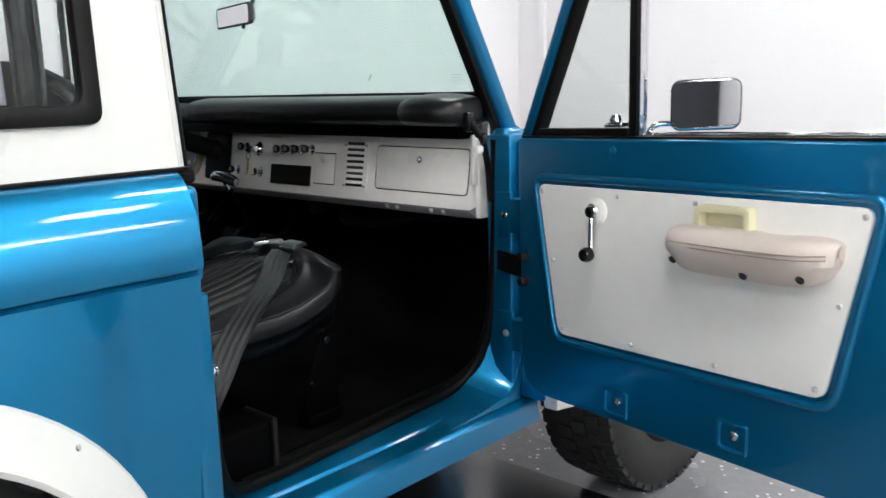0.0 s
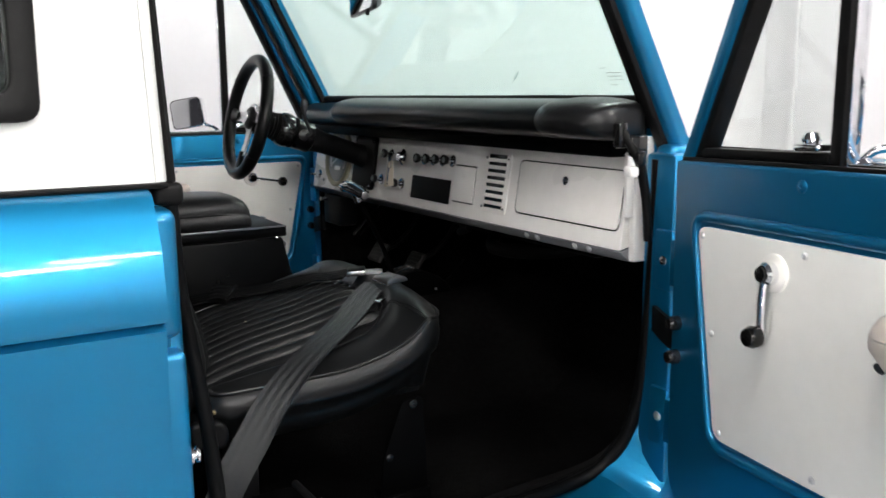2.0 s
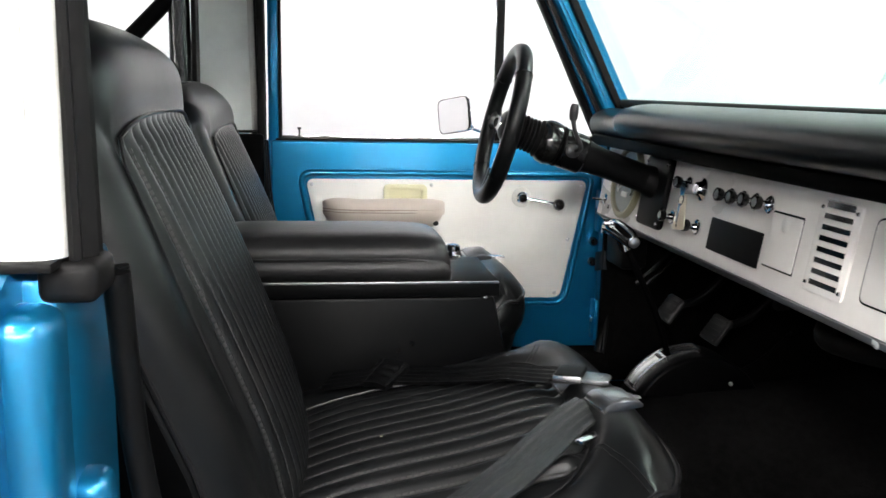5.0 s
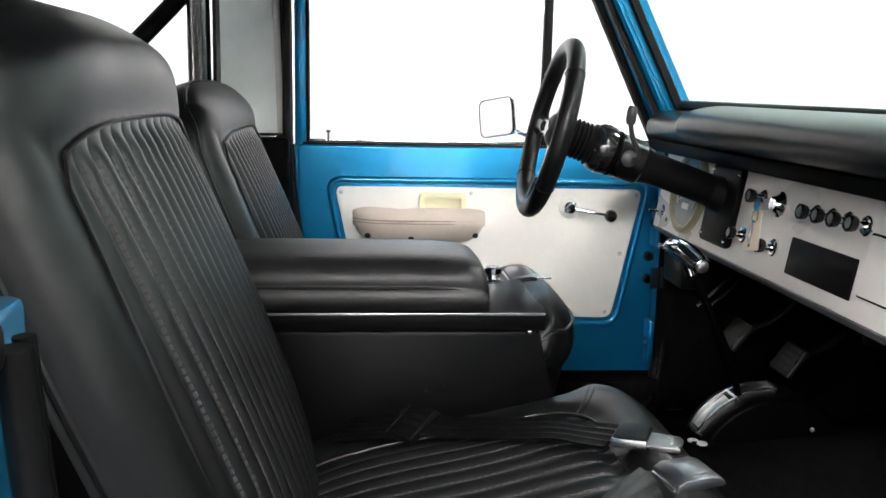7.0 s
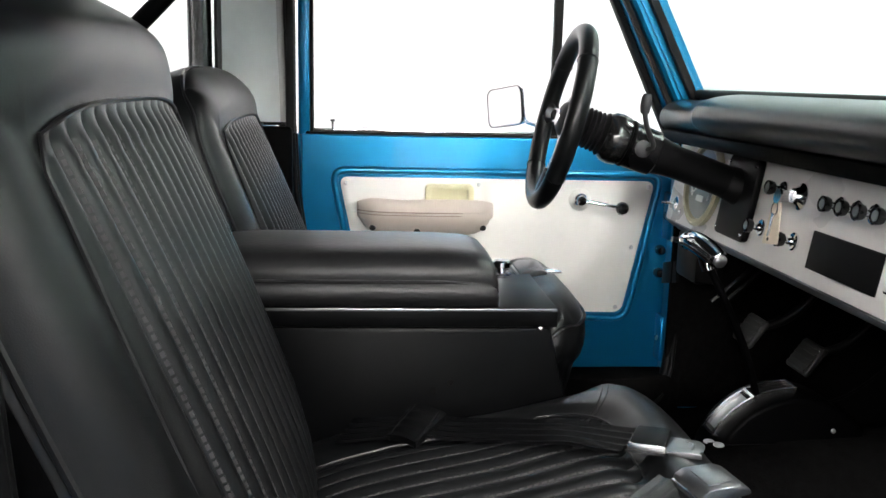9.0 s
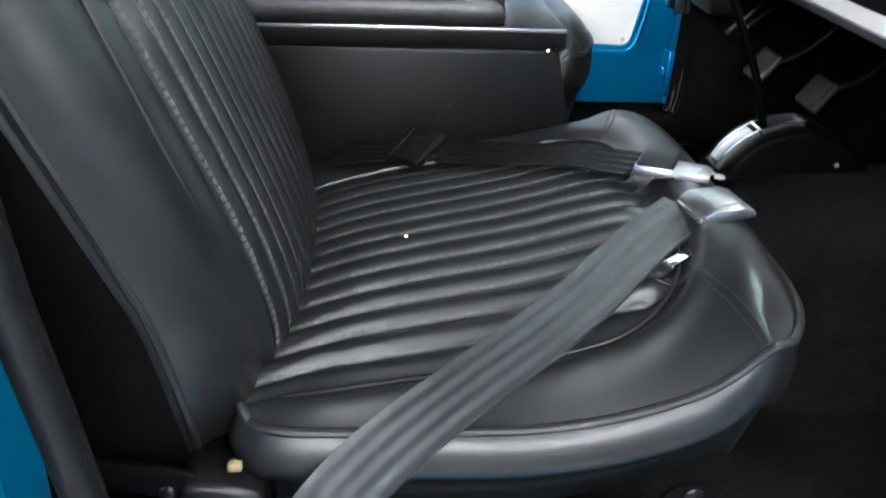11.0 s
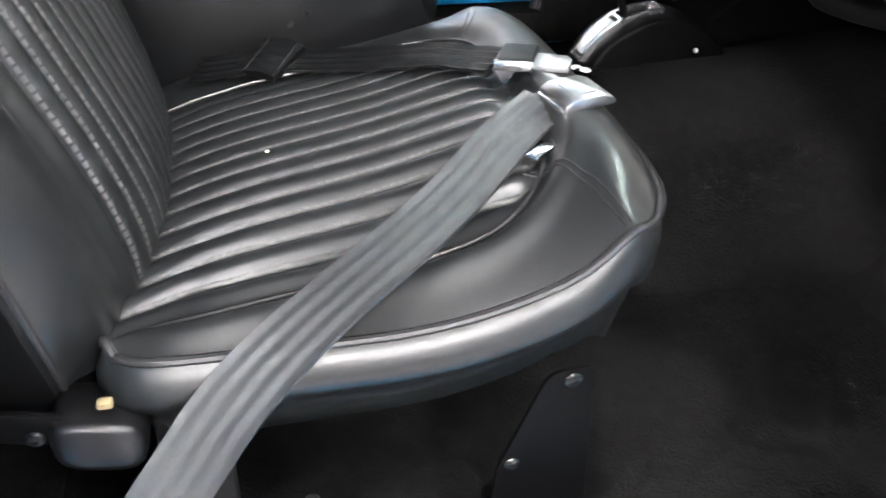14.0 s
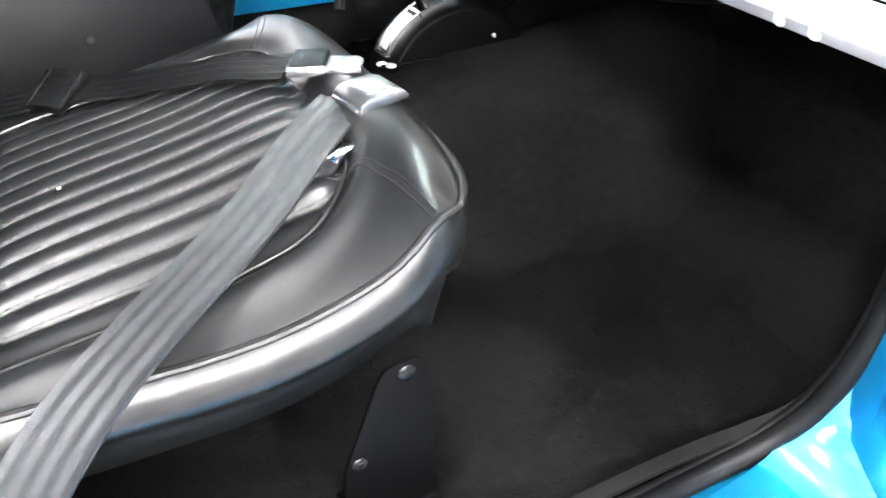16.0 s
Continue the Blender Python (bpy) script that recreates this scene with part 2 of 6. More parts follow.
def ribbon(pts, sides, width, thick=0.0018, ribs=0.0):
    """A strap along pts; sides: the way across it at each point."""
    pts = [Vector(p) for p in pts]
    rings, m = [], len(pts)
    for i, p in enumerate(pts):
        d = (pts[min(i + 1, m - 1)] - pts[max(i - 1, 0)]).normalized()
        s = Vector(sides[i] if isinstance(sides, list) else sides)
        s = (s - d * s.dot(d)).normalized()
        up = s.cross(d).normalized()
        k = 20
        top = [p + s * width * (j / k - 0.5) + up * (thick / 2 + ribs * math.cos(j / k * math.tau * 4)) for j in range(k + 1)]
        bot = [p + s * width * (0.5 - j / k) - up * thick / 2 for j in range(k + 1)]
        rings.append(top + bot)
    return loft(rings)


def lathe(profile, m=None, n=24):
    """Turns a profile of (radius, height) round z, then moves it by m."""
    rings = [[(r * math.cos(k * math.tau / n), r * math.sin(k * math.tau / n), h) for k in range(n)] for r, h in profile]
    bm = loft(rings)
    return moved(bm, m) if m is not None else bm


def facing(at, way):
    """A pose whose z runs along way."""
    return Matrix.Translation(at) @ Vector(way).to_track_quat("Z", "Y").to_matrix().to_4x4()


def round_rect(w, h, r, n=5):
    out = []
    for cx, cy, a0 in ((w / 2 - r, h / 2 - r, 0), (-w / 2 + r, h / 2 - r, 90), (-w / 2 + r, -h / 2 + r, 180), (w / 2 - r, -h / 2 + r, 270)):
        for k in range(n + 1):
            a = radians(a0 + 90 * k / n)
            out.append((cx + r * math.cos(a), cy + r * math.sin(a)))
    return out


def round_poly(poly, r, n=5):
    """Rounds the corners of a polygon."""
    out, m = [], len(poly)
    for i in range(m):
        p, a, b = Vector(poly[i]), Vector(poly[i - 1]), Vector(poly[(i + 1) % m])
        rr = r[i] if isinstance(r, (list, tuple)) else r
        da, db = (a - p).normalized(), (b - p).normalized()
        for k in range(n + 1):
            t = k / n
            s, e = p + da * rr, p + db * rr
            out.append(tuple((1 - t) ** 2 * s + 2 * t * (1 - t) * p + t * t * e))
    return out


def offset_poly(poly, d):
    """Grows a polygon about its middle by about d on each side."""
    cx = sum(p[0] for p in poly) / len(poly)
    cy = sum(p[1] for p in poly) / len(poly)
    hx = max(abs(p[0] - cx) for p in poly)
    hy = max(abs(p[1] - cy) for p in poly)
    return [(cx + (p[0] - cx) * (1 + d / hx), cy + (p[1] - cy) * (1 + d / hy)) for p in poly]


def screw_head(at, way, r=0.005):
    bm = lathe([(r, 0), (r, 0.001), (r * 0.8, 0.0024), (r * 0.3, 0.003), (r * 0.28, 0.0018), (0.0003, 0.0018)], facing(at, way), 10)
    return bm


def frame_band(outer, inner, axis, a, b, bev=0.0):
    """A band between two outlines of equal count, drawn out along axis."""
    def at(p, w):
        return {"x": (w, p[0], p[1]), "y": (p[0], w, p[1]), "z": (p[0], p[1], w)}[axis]
    rings = [[at(p, a) for p in outer], [at(p, b) for p in outer], [at(p, b) for p in inner], [at(p, a) for p in inner]]
    rings.append(rings[0])
    bm = loft(rings, caps=False)
    bmesh.ops.remove_doubles(bm, verts=bm.verts, dist=1e-6)
    return rounded(bm, bev)


# the studio ---------------------------------------------------------------
tagged(part("floor", box(-7, 3.6, -5, 2.0, -0.1, 0.0), FLOOR), "grey epoxy studio floor with pale flecks", "floor", kind="structure")
tagged(part("wall_left", box(-7, 3.6, 1.9, 2.0, 0.001, 3.3), WALL), "plain white studio wall", "wall", kind="structure")
tagged(part("wall_front", box(3.5, 3.6, -5, 1.898, 0.001, 3.3), WALL), "plain white studio wall", "wall", kind="structure")
tagged(part("wall_right", box(-7, 3.498, -5.1, -5, 0.001, 3.3), SIDE_WALL), "plain pale studio wall", "wall", kind="structure")
tagged(part("wall_back", box(-7.1, -7.002, -4.998, 1.898, 0.001, 3.3), DARK_WALL), "plain dark grey studio wall", "wall", kind="structure")
tagged(part("ceiling", box(-7.1, 3.6, -5.1, 2.0, 3.31, 3.4), CEIL), "dark grey studio ceiling", "ceiling", kind="structure")
tagged(part("trim", box(3.47, 3.498, 1.66, 1.70, 0.002, 3.29, 0.006), WALL), "white vertical wall trim", "trim", kind="structure")
tagged(part("black_floor_tile", box(-0.9, 0.55, -0.75, 0.75, 0.0005, 0.004), BLACK_TILE), "glossy black floor mat under the vehicle", "mat")

# all out of view; the last is added to brighten the front wall
LAMPS = [(x, y) for y in (-3.2, -2.0) for x in (-3.8, -1.6, 0.6)] + [(-2.2, 1.2), (1.6, 0.6), (2.6, -0.6), (2.8, -2.0)]


def ceiling_lamp():
    th = empty("ceiling_light", (0, 0, 3.3))
    part("housing", box(-0.28, 0.28, -0.22, 0.22, 3.24, 3.3, 0.01), WHITE_PAINT, th)
    part("diffuser", box(-0.25, 0.25, -0.187, 0.187, 3.22, 3.238, 0.006), LAMP, th, "glowing white diffuser")
    return tagged(th, "unseen broad white fluorescent panel light on the ceiling", "ceiling light", "studio lights")


first = ceiling_lamp()
first.location = (LAMPS[0][0], LAMPS[0][1], 3.3)
for x, y in LAMPS[1:]:
    copy_thing(first, Matrix.Translation((x, y, 3.3)))



def wall_lamp():
    th = empty("wall_light", (0, 0, 0))
    part("housing", box(-0.07, 0.07, 0.002, 0.05, 0.55, 2.45, 0.01), WHITE_PAINT, th)
    part("diffuser", box(-0.045, 0.045, 0.0505, 0.07, 0.58, 2.42, 0.006), LAMP, th, "glowing white diffuser")
    return tagged(th, "upright white fluorescent strip light on the studio wall", "wall light", "studio lights")


first = wall_lamp()
first.matrix_world = Matrix.Translation((-7.0, -3.9, 0)) @ Matrix.Rotation(radians(-90), 4, "Z")
copy_thing(first, Matrix.Translation((-7.0, -3.1, 0)) @ Matrix.Rotation(radians(-90), 4, "Z"))


def side_lamp():
    th = empty("wall_light", (0, -5.0, 0))
    part("housing", box(-0.34, 0.34, -4.999, -4.95, -0.1, 0.1, 0.01), WHITE_PAINT, th)
    part("diffuser", box(-0.31, 0.31, -4.9495, -4.93, -0.075, 0.075, 0.006), LAMP, th, "glowing white diffuser")
    return tagged(th, "short white strip light added on the unseen studio wall", "wall light", "studio lights")


# unseen lights added for streaks on the paint and light on the seat's side
SIDE_LAMPS = [(x, 2.55) for x in (-2.9, -2.2, -1.5, -0.85, -0.4)] + [(x, 2.85) for x in (-1.9, -1.0, -0.1, 0.7, 1.4)]
first = side_lamp()
first.location = (SIDE_LAMPS[0][0], -5.0, SIDE_LAMPS[0][1])
for x, z in SIDE_LAMPS[1:]:
    copy_thing(first, Matrix.Translation((x, -5.0, z)))

# the vehicle's body -------------------------------------------------------
body = empty("vehicle_body", (0, 0, 0))
tagged(body, "metallic blue off-road vehicle body with open passenger door opening", "vehicle")

SIDE = [(1.0755, 0.788), (1.069, 0.800), (1.052, 0.813), (1.02, 0.828), (0.98, 0.836), (0.95, 0.838), (0.943, 0.835), (0.9385, 0.819), (0.932, 0.826),
        (0.9, 0.831), (0.8, 0.836), (0.7, 0.831), (0.6, 0.819), (0.5, 0.799), (0.46, 0.788)]


def side_y(z):
    zs = [p[0] for p in SIDE][::-1]
    ys = [p[1] for p in SIDE][::-1]
    return float(np.interp(z, zs, ys))


def side_panel(xs, low, sign, inner=0.73, top=1.0755):
    """An outer body side with a wheel arch cut by low(x)."""
    rings = []
    for x in xs:
        lo = low(x)
        zs = [p[0] for p in SIDE if max(lo, 0.93) < p[0] <= top]
        zs += list(np.linspace(min(0.93, max(lo, 0.2)), lo, 10)) if lo < 0.93 else [lo] * 10
        zs = zs[:18] + [zs[-1]] * (18 - len(zs))
        out = [(x, sign * side_y(z), z) for z in zs]
        inn = [(x, sign * inner, z) for z in zs[::-1]]
        rings.append(out + inn)
    return loft(rings)


def rear_low(x):
    d = 0.345**2 - (x + 1.29) ** 2
    return 0.47 if d <= 0 else max(0.47, 0.49 + math.sqrt(d))


def front_low(x):
    d = 0.45**2 - (x - 0.74) ** 2
    return 0.47 if d <= 0 else max(0.47, 0.40 + math.sqrt(d))


rear_xs = [-0.822, -0.825, -0.840, -0.88, -0.92] + list(np.linspace(-0.94, -1.64, 24)) + [-1.8, -2.1]
front_xs = [0.075, 0.08, 0.12, 0.2] + list(np.linspace(0.28, 1.2, 24)) + [1.35, 1.5]
for sign, nm in ((-1, "right"), (1, "left")):
    part("quarter_panel", side_panel(rear_xs, rear_low, sign), BLUE, body, "glossy metallic blue rear quarter panel")
    part("front_fender", side_panel(front_xs, front_low, sign, top=0.99), BLUE, body, "glossy metallic blue front fender")
    # white flare round the rear and front wheel arch
    for cx, cz, r0, r1, a0, a1 in ((-1.29, 0.49, 0.31, 0.385, -10, 190), (0.74, 0.40, 0.41, 0.475, 30, 170)):
        rings = []
        for k in range(41):
            a = radians(a0 + (a1 - a0) * k / 40)
            c, s = math.cos(a), math.sin(a)
            sec = [(r1, 0.836), (r1 - 0.004, 0.844), (r1 - 0.02, 0.851), (r0 + 0.03, 0.868), (r0 + 0.008, 0.880), (r0, 0.876), (r0, 0.83), (r0 + 0.01, 0.80), (r1 - 0.01, 0.82)]
            rings.append([(cx + r * c, sign * y, cz + r * s) for r, y in sec])
        fl = part("wheel_flare", loft(rings), WHITE_PAINT, body, "white wheel arch flare with screws")
        if cx > 0:
            part("flare_tail", prism([(0.03, 0.508), (0.03, 0.468), (0.12, 0.455), (0.30, 0.43), (0.30, 0.52)], "y", sign * 0.80, sign * 0.838, 0.006), WHITE_PAINT, body, "white tail of the front flare")
        for k in range(3, 39, 4):
            a = radians(a0 + (a1 - a0) * k / 40)
            rr = r1 - 0.016
            part("screw", screw_head((cx + rr * math.cos(a), sign * 0.849, cz + rr * math.sin(a)), (0, sign, 0.1), 0.0045), STEEL, fl)
    # rocker and door sill
    sill = [(sign * y, z) for y, z in ((0.598, 0.470), (0.603, 0.488), (0.645, 0.491), (0.690, 0.482), (0.696, 0.475), (0.703, 0.475), (0.708, 0.480), (0.744, 0.475), (0.755, 0.466), (0.766, 0.420), (0.70, 0.40), (0.61, 0.40))]
    part("rocker", prism(sill, "x", -0.83, 0.07, 0.003), BLUE, body, "glossy metallic blue door sill")
    # door hinge pillar
    foot = round_poly([(-0.26, 0.468), (0.03, 0.468), (0.03, 0.66), (0.012, 0.66), (0.002, 0.580), (-0.034, 0.524), (-0.09, 0.500), (-0.16, 0.488), (-0.26, 0.476)], [0.001, 0.001, 0.001, 0.01, 0.04, 0.03, 0.04, 0.05, 0.001], 4)
    part("hinge_pillar", join(box(0.004, 0.09, sign * 0.668, sign * 0.735, 0.48, 1.075, 0.008), box(0.03, 0.09, sign * 0.735, sign * 0.815, 0.48, 1.065, 0.008),
                              mapped(prism(foot, "y", sign * (0.645 if sign < 0 else 0.672), sign * 0.736, 0.003), lambda x, y, z: (x + 0.42 * max(0.0, abs(y) - 0.66) * min(1.0, (z - 0.47) / 0.05), sign * max(abs(y), 0.662 if z > 0.575 else 0.0), z - 0.3 * max(0.0, abs(y) - 0.66) * min(1.0, (z - 0.47) / 0.05)))), BLUE, body, "glossy metallic blue hinge pillar")
    for z in (0.637, 0.903):
        hp = part("hinge_plate", box(-0.004, 0.006, sign * 0.703, sign * 0.742, z - 0.05, z + 0.05, 0.004), BLUE, body, "blue hinge plate")
        part("bolt", screw_head((-0.004, sign * 0.724, z), (-1, 0, 0), 0.008), STEEL, hp)
        part("hinge_leaf", box(-0.010, 0.024, sign * 0.7425, sign * 0.790, z - 0.038, z + 0.038, 0.004), BLUE, body, "blue hinge leaf")
    # latch pillar behind the door
    part("latch_pillar", box(-0.845, -0.803, sign * (0.640 if sign < 0 else 0.685), sign * 0.766, 0.525, 1.07, 0.006), BLUE, body, "glossy metallic blue door jamb")
    part("jamb_boss", box(-0.845, -0.798, sign * 0.757, sign * 0.806, 0.915, 1.057, 0.014, 4), BLUE, body, "raised blue jamb boss")
    part("jamb_rib", box(-0.83, -0.785, sign * 0.718, sign * 0.753, 0.56, 0.940, 0.01, 3), BLUE, body, "raised blue jamb rib")
    part("jamb_rib", box(-0.835, -0.797, sign * 0.772, sign * 0.806, 0.56, 0.90, 0.007, 3), BLUE, body, "raised blue jamb rib")
    if sign < 0:
        part("striker", lathe([(0.011, 0), (0.011, 0.003), (0.006, 0.004), (0.006, 0.007), (0.0095, 0.008), (0.0095, 0.0105), (0.0005, 0.011)], facing((-0.7975, sign * 0.789, 0.775), (1, 0, 0)), 16), CHROME, body, "chrome door striker")
    part("belt_rubber", box(-0.814, -0.780, sign * 0.722, sign * 0.770, 1.055, 1.080, 0.007, 3), RUBBER, body, "black rubber corner block")
    # windshield pillar
    rake, pz0, pz1 = 0.53, 1.065, 1.56

    def upright(sec, z0, z1):
        """A post along the raked windshield frame, from a section of (x, y)."""
        return loft([[(x - rake * (z - 1.075), sign * (y - 0.03 * (z - 1.075)), z) for x, y in sec] for z in (z0, z1)])
    if sign < 0:
        sections = ([(0.049, 0.664), (0.047, 0.686), (0.052, 0.698), (0.060, 0.703), (0.078, 0.703), (0.086, 0.694), (0.086, 0.664)],
                    [(0.040, 0.660), (0.036, 0.668), (0.038, 0.680), (0.0465, 0.683), (0.0485, 0.660)],
                    [(0.044, 0.650), (0.044, 0.6595), (0.080, 0.6635), (0.080, 0.650)])
    else:
        sections = ([(0.022, 0.666), (0.015, 0.672), (0.013, 0.690), (0.018, 0.703), (0.078, 0.703), (0.086, 0.694), (0.086, 0.672), (0.052, 0.666)],
                    [(0.002, 0.680), (0.002, 0.694), (0.012, 0.697), (0.012, 0.680)],
                    [(0.046, 0.652), (0.045, 0.6655), (0.062, 0.6655), (0.062, 0.652)])
    part("windshield_pillar", rounded(upright(sections[0], pz0, pz1), 0.002), BLUE, body, "glossy metallic blue windshield pillar")
    part("pillar_seal", rounded(upright(sections[1], 1.07, pz1), 0.002), RUBBER, body, "black rubber door seal")
    part("glass_seal", rounded(upright(sections[2], 1.10, pz1), 0.003), RUBBER, body, "black windshield gasket")
    if sign > 0:
        part("pillar_bead", rounded(upright([(0.030, 0.662), (0.030, 0.6665), (0.036, 0.6665), (0.036, 0.662)], 1.10, pz1), 0.0015), BLUE, body, "pressed blue bead")
    part("pillar_foot", box(0.018, 0.085, sign * 0.672, sign * 0.714, 1.03, 1.088, 0.012, 3), BLUE, body, "blue pillar foot")
    # weatherstrip round the door opening
    ws = [(0.012, sign * 0.690, 1.065), (0.014, sign * 0.686, 0.95), (0.012, sign * 0.680, 0.77), (0.008, sign * 0.670, 0.66), (-0.006, sign * 0.652, 0.575), (-0.040, sign * 0.634, 0.523), (-0.095, sign * 0.627, 0.504),
          (-0.2, sign * 0.633, 0.500), (-0.4, sign * 0.647, 0.499), (-0.6, sign * 0.661, 0.499), (-0.695, sign * 0.672, 0.512), (-0.733, sign * 0.688, 0.58), (-0.745, sign * 0.700, 0.70), (-0.753, sign * 0.706, 0.775), (-0.767, sign * 0.708, 0.88), (-0.777, sign * 0.709, 0.955), (-0.783, sign * 0.712, 1.062)]
    part("carpet_edge", ribbon(spline([(-0.66, sign * 0.638, 0.506), (-0.4, sign * 0.622, 0.507), (-0.2, sign * 0.605, 0.508), (-0.10, sign * 0.602, 0.510), (-0.045, sign * 0.612, 0.522), (-0.012, sign * 0.632, 0.552), (0.002, sign * 0.652, 0.60)], 5), (0, 1, 0), 0.015, 0.006), RUBBER, body, "black carpet edge trim")
    part("door_weatherstrip", tube(spline(ws, 6), lambda q: 0.0115 - 0.0025 * min(1.0, max(0.0, (q - 0.72) / 0.08)), 8), WEATHERSTRIP, body, "grey-black rubber door weatherstrip")
    part("weatherstrip_lip", tube(spline([(x + (0.004 if x > -0.1 else 0.0), y - sign * 0.013, z + 0.002) for x, y, z in ws], 6), 0.0055, 8), WEATHERSTRIP, body, "rubber sealing lip")
part("cowl", prism([(0.034, 1.06), (0.034, 1.126), (0.05, 1.128), (0.16, 1.075), (0.16, 1.02), (0.034, 1.02)], "y", -0.66, 0.66, 0.006), BLUE, body, "metallic blue cowl")
part("windshield_rail", box(0.024, 0.052, -0.672, 0.672, 1.10, 1.158, 0.004), BLUE, body, "metallic blue lower windshield rail")
part("hood", prism([(0.162, 1.02), (0.5, 1.015), (1.2, 0.99), (1.48, 0.97), (1.5, 0.92), (0.162, 0.92)], "y", -0.70, 0.70, 0.02, 3), BLUE, body, "glossy metallic blue hood")
part("grille_panel", box(1.5, 1.53, -0.55, 0.55, 0.6, 0.95, 0.01), WHITE_PAINT, body, "white grille panel")
part("windshield_header", box(-0.33, -0.25, -0.70, 0.70, 1.52, 1.58, 0.01), BLUE, body, "metallic blue windshield header")
part("latch_post_seal", box(-0.797, -0.779, 0.70, 0.742, 0.96, 1.58, 0.006), RUBBER, body, "black rubber post seal")
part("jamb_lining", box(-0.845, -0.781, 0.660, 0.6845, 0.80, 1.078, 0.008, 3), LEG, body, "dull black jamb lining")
part("firewall", join(box(0.40, 0.42, -0.69, 0.69, 0.45, 1.06), prism([(0.02, 0.475), (0.40, 0.475), (0.40, 0.80), (0.385, 0.80), (0.34, 0.70), (0.30, 0.622), (0.262, 0.569), (0.226, 0.540), (0.19, 0.522), (0.15, 0.511), (0.10, 0.5045), (0.02, 0.497)], "y", -0.655, 0.655)), CARPET, body, "black carpeted firewall and toe board")
for sign in (-1, 1):
    part("inner_sill", box(-0.79, 0.0, sign * (0.62 if sign > 0 else 0.599), sign * (0.70 if sign > 0 else 0.615), 0.47, 0.578 if sign > 0 else 0.497, 0.004), CARPET, body, "black carpeted inner sill")
    part("kick_panel", box(0.03, 0.41, sign * 0.658, sign * 0.6665, 0.5, 1.06, 0.002), CARPET, body, "black kick panel")
    if sign > 0:
        part("kick_panel", box(-0.006, 0.029, 0.652, 0.6665, 0.5, 0.898, 0.002), CARPET, body, "black kick panel")
    part("wheel_house", box(-2.05, -0.86, sign * 0.42, sign * 0.69, 0.5, 0.78, 0.03, 3), CARPET, body, "black carpeted wheel housing")
part("rear_tub", join(box(-2.1, -2.08, -0.74, 0.74, 0.45, 1.09), box(-2.08, -0.84, -0.70, -0.675, 0.5, 1.085), box(-2.08, -0.84, 0.675, 0.70, 0.5, 1.085)), SATIN_BLACK, body, "black rear tub lining")

shield = empty("windshield", (0.02, 0, 1.128))
pane = part("pane", prism([(0.019, 1.162), (0.025, 1.162), (0.042 - 0.53 * 0.40, 1.528), (0.036 - 0.53 * 0.40, 1.528)], "y", -0.655, 0.655), GLASS_GREEN, shield, "green tinted glass")
pane.visible_shadow = False
part("lower_gasket", tube([(0.020, y, 1.159) for y in np.linspace(-0.652, 0.652, 5)], 0.009, 8), RUBBER, shield, "black rubber gasket")
tagged(shield, "green tinted windshield in a black rubber gasket", "windshield")


def on_glass(y, z, off=0.002):
    return (0.036 - 0.53 * (z - 1.128) - off, y, z)


sticker = empty("windshield_sticker", on_glass(-0.60, 1.206))
for k, (w, dz) in enumerate(((0.016, 0.0), (0.036, -0.008), (0.034, -0.014), (0.036, -0.02), (0.018, -0.028))):
    y0 = -0.598 + (0.032 if k == 0 else 0.018)
    a, b = on_glass(0, 1.213 + dz), on_glass(0, 1.2138 + dz)
    part("text_bar", prism([(a[0], a[2]), (b[0], b[2]), (b[0] - 0.0006, b[2]), (a[0] - 0.0006, a[2])], "y", y0, y0 - w), INK, sticker)
tagged(sticker, "small grey maker's marking on the windshield", "marking")
smear = lathe([(0.012, 0), (0.008, 0.0004), (0.0005, 0.0006)], Matrix.Translation(on_glass(-0.32, 1.205)) @ Matrix.Rotation(radians(-61), 4, "Y") @ Matrix.Diagonal((0.9, 0.36, 1, 1)), 12)
tagged(part("glass_smear", smear, glass("smear", (0.84, 0.89, 0.87))), "faint grey smear on the windshield glass", "smear")

# carpet and tunnel
tagged(part("floor_carpet", join(box(-0.8, 0.15, -0.599, 0.646, 0.46, 0.505, 0.004), box(-2.08, -0.801, -0.646, 0.646, 0.46, 0.505, 0.004)), CARPET), "black carpet over the cabin floor", "carpet", kind="structure")
rings = []
for k, x in enumerate(np.linspace(-0.80, 0.399, 18)):
    hgt = float(np.interp(x, [-0.8, -0.3, -0.1, 0.1, 0.4], [0.10, 0.15, 0.19, 0.20, 0.24]))
    wid = float(np.interp(x, [-0.8, 0.0, 0.4], [0.16, 0.20, 0.24]))
    rings.append([(x, 0.03 + 1.5 * wid * s, 0.503 + hgt * (1 - s * s) ** 2.2) for s in np.linspace(-1, 1, 41)])
bmt = loft(rings, closed=False)
tun = tagged(part("transmission_tunnel", bmt, CARPET), "black carpeted transmission tunnel on the cabin floor", "tunnel")
part("screw", screw_head((-0.203, -0.006, 0.672), (0, -0.2, 1), 0.006), ZINC, tun)
riser = tagged(part("seat_riser_box", box(-0.86, -0.585, -0.645, -0.56, 0.5, 0.60, 0.016, 3), SHELL), "black covered riser box beside the door sill", "riser box")
part("edge_trim", tube([(-0.586, -0.65, 0.597), (-0.586, -0.56, 0.597)], 0.006, 6), VINYL_PIPE, riser)
part("edge_trim", tube([(-0.586, -0.646, 0.51), (-0.586, -0.646, 0.597)], 0.006, 6), VINYL_PIPE, riser)

# hardtop ------------------------------------------------------------------
hard = empty("hardtop", (-1.4, 0, 1.09))
tagged(hard, "white hardtop with black framed side windows", "hardtop")


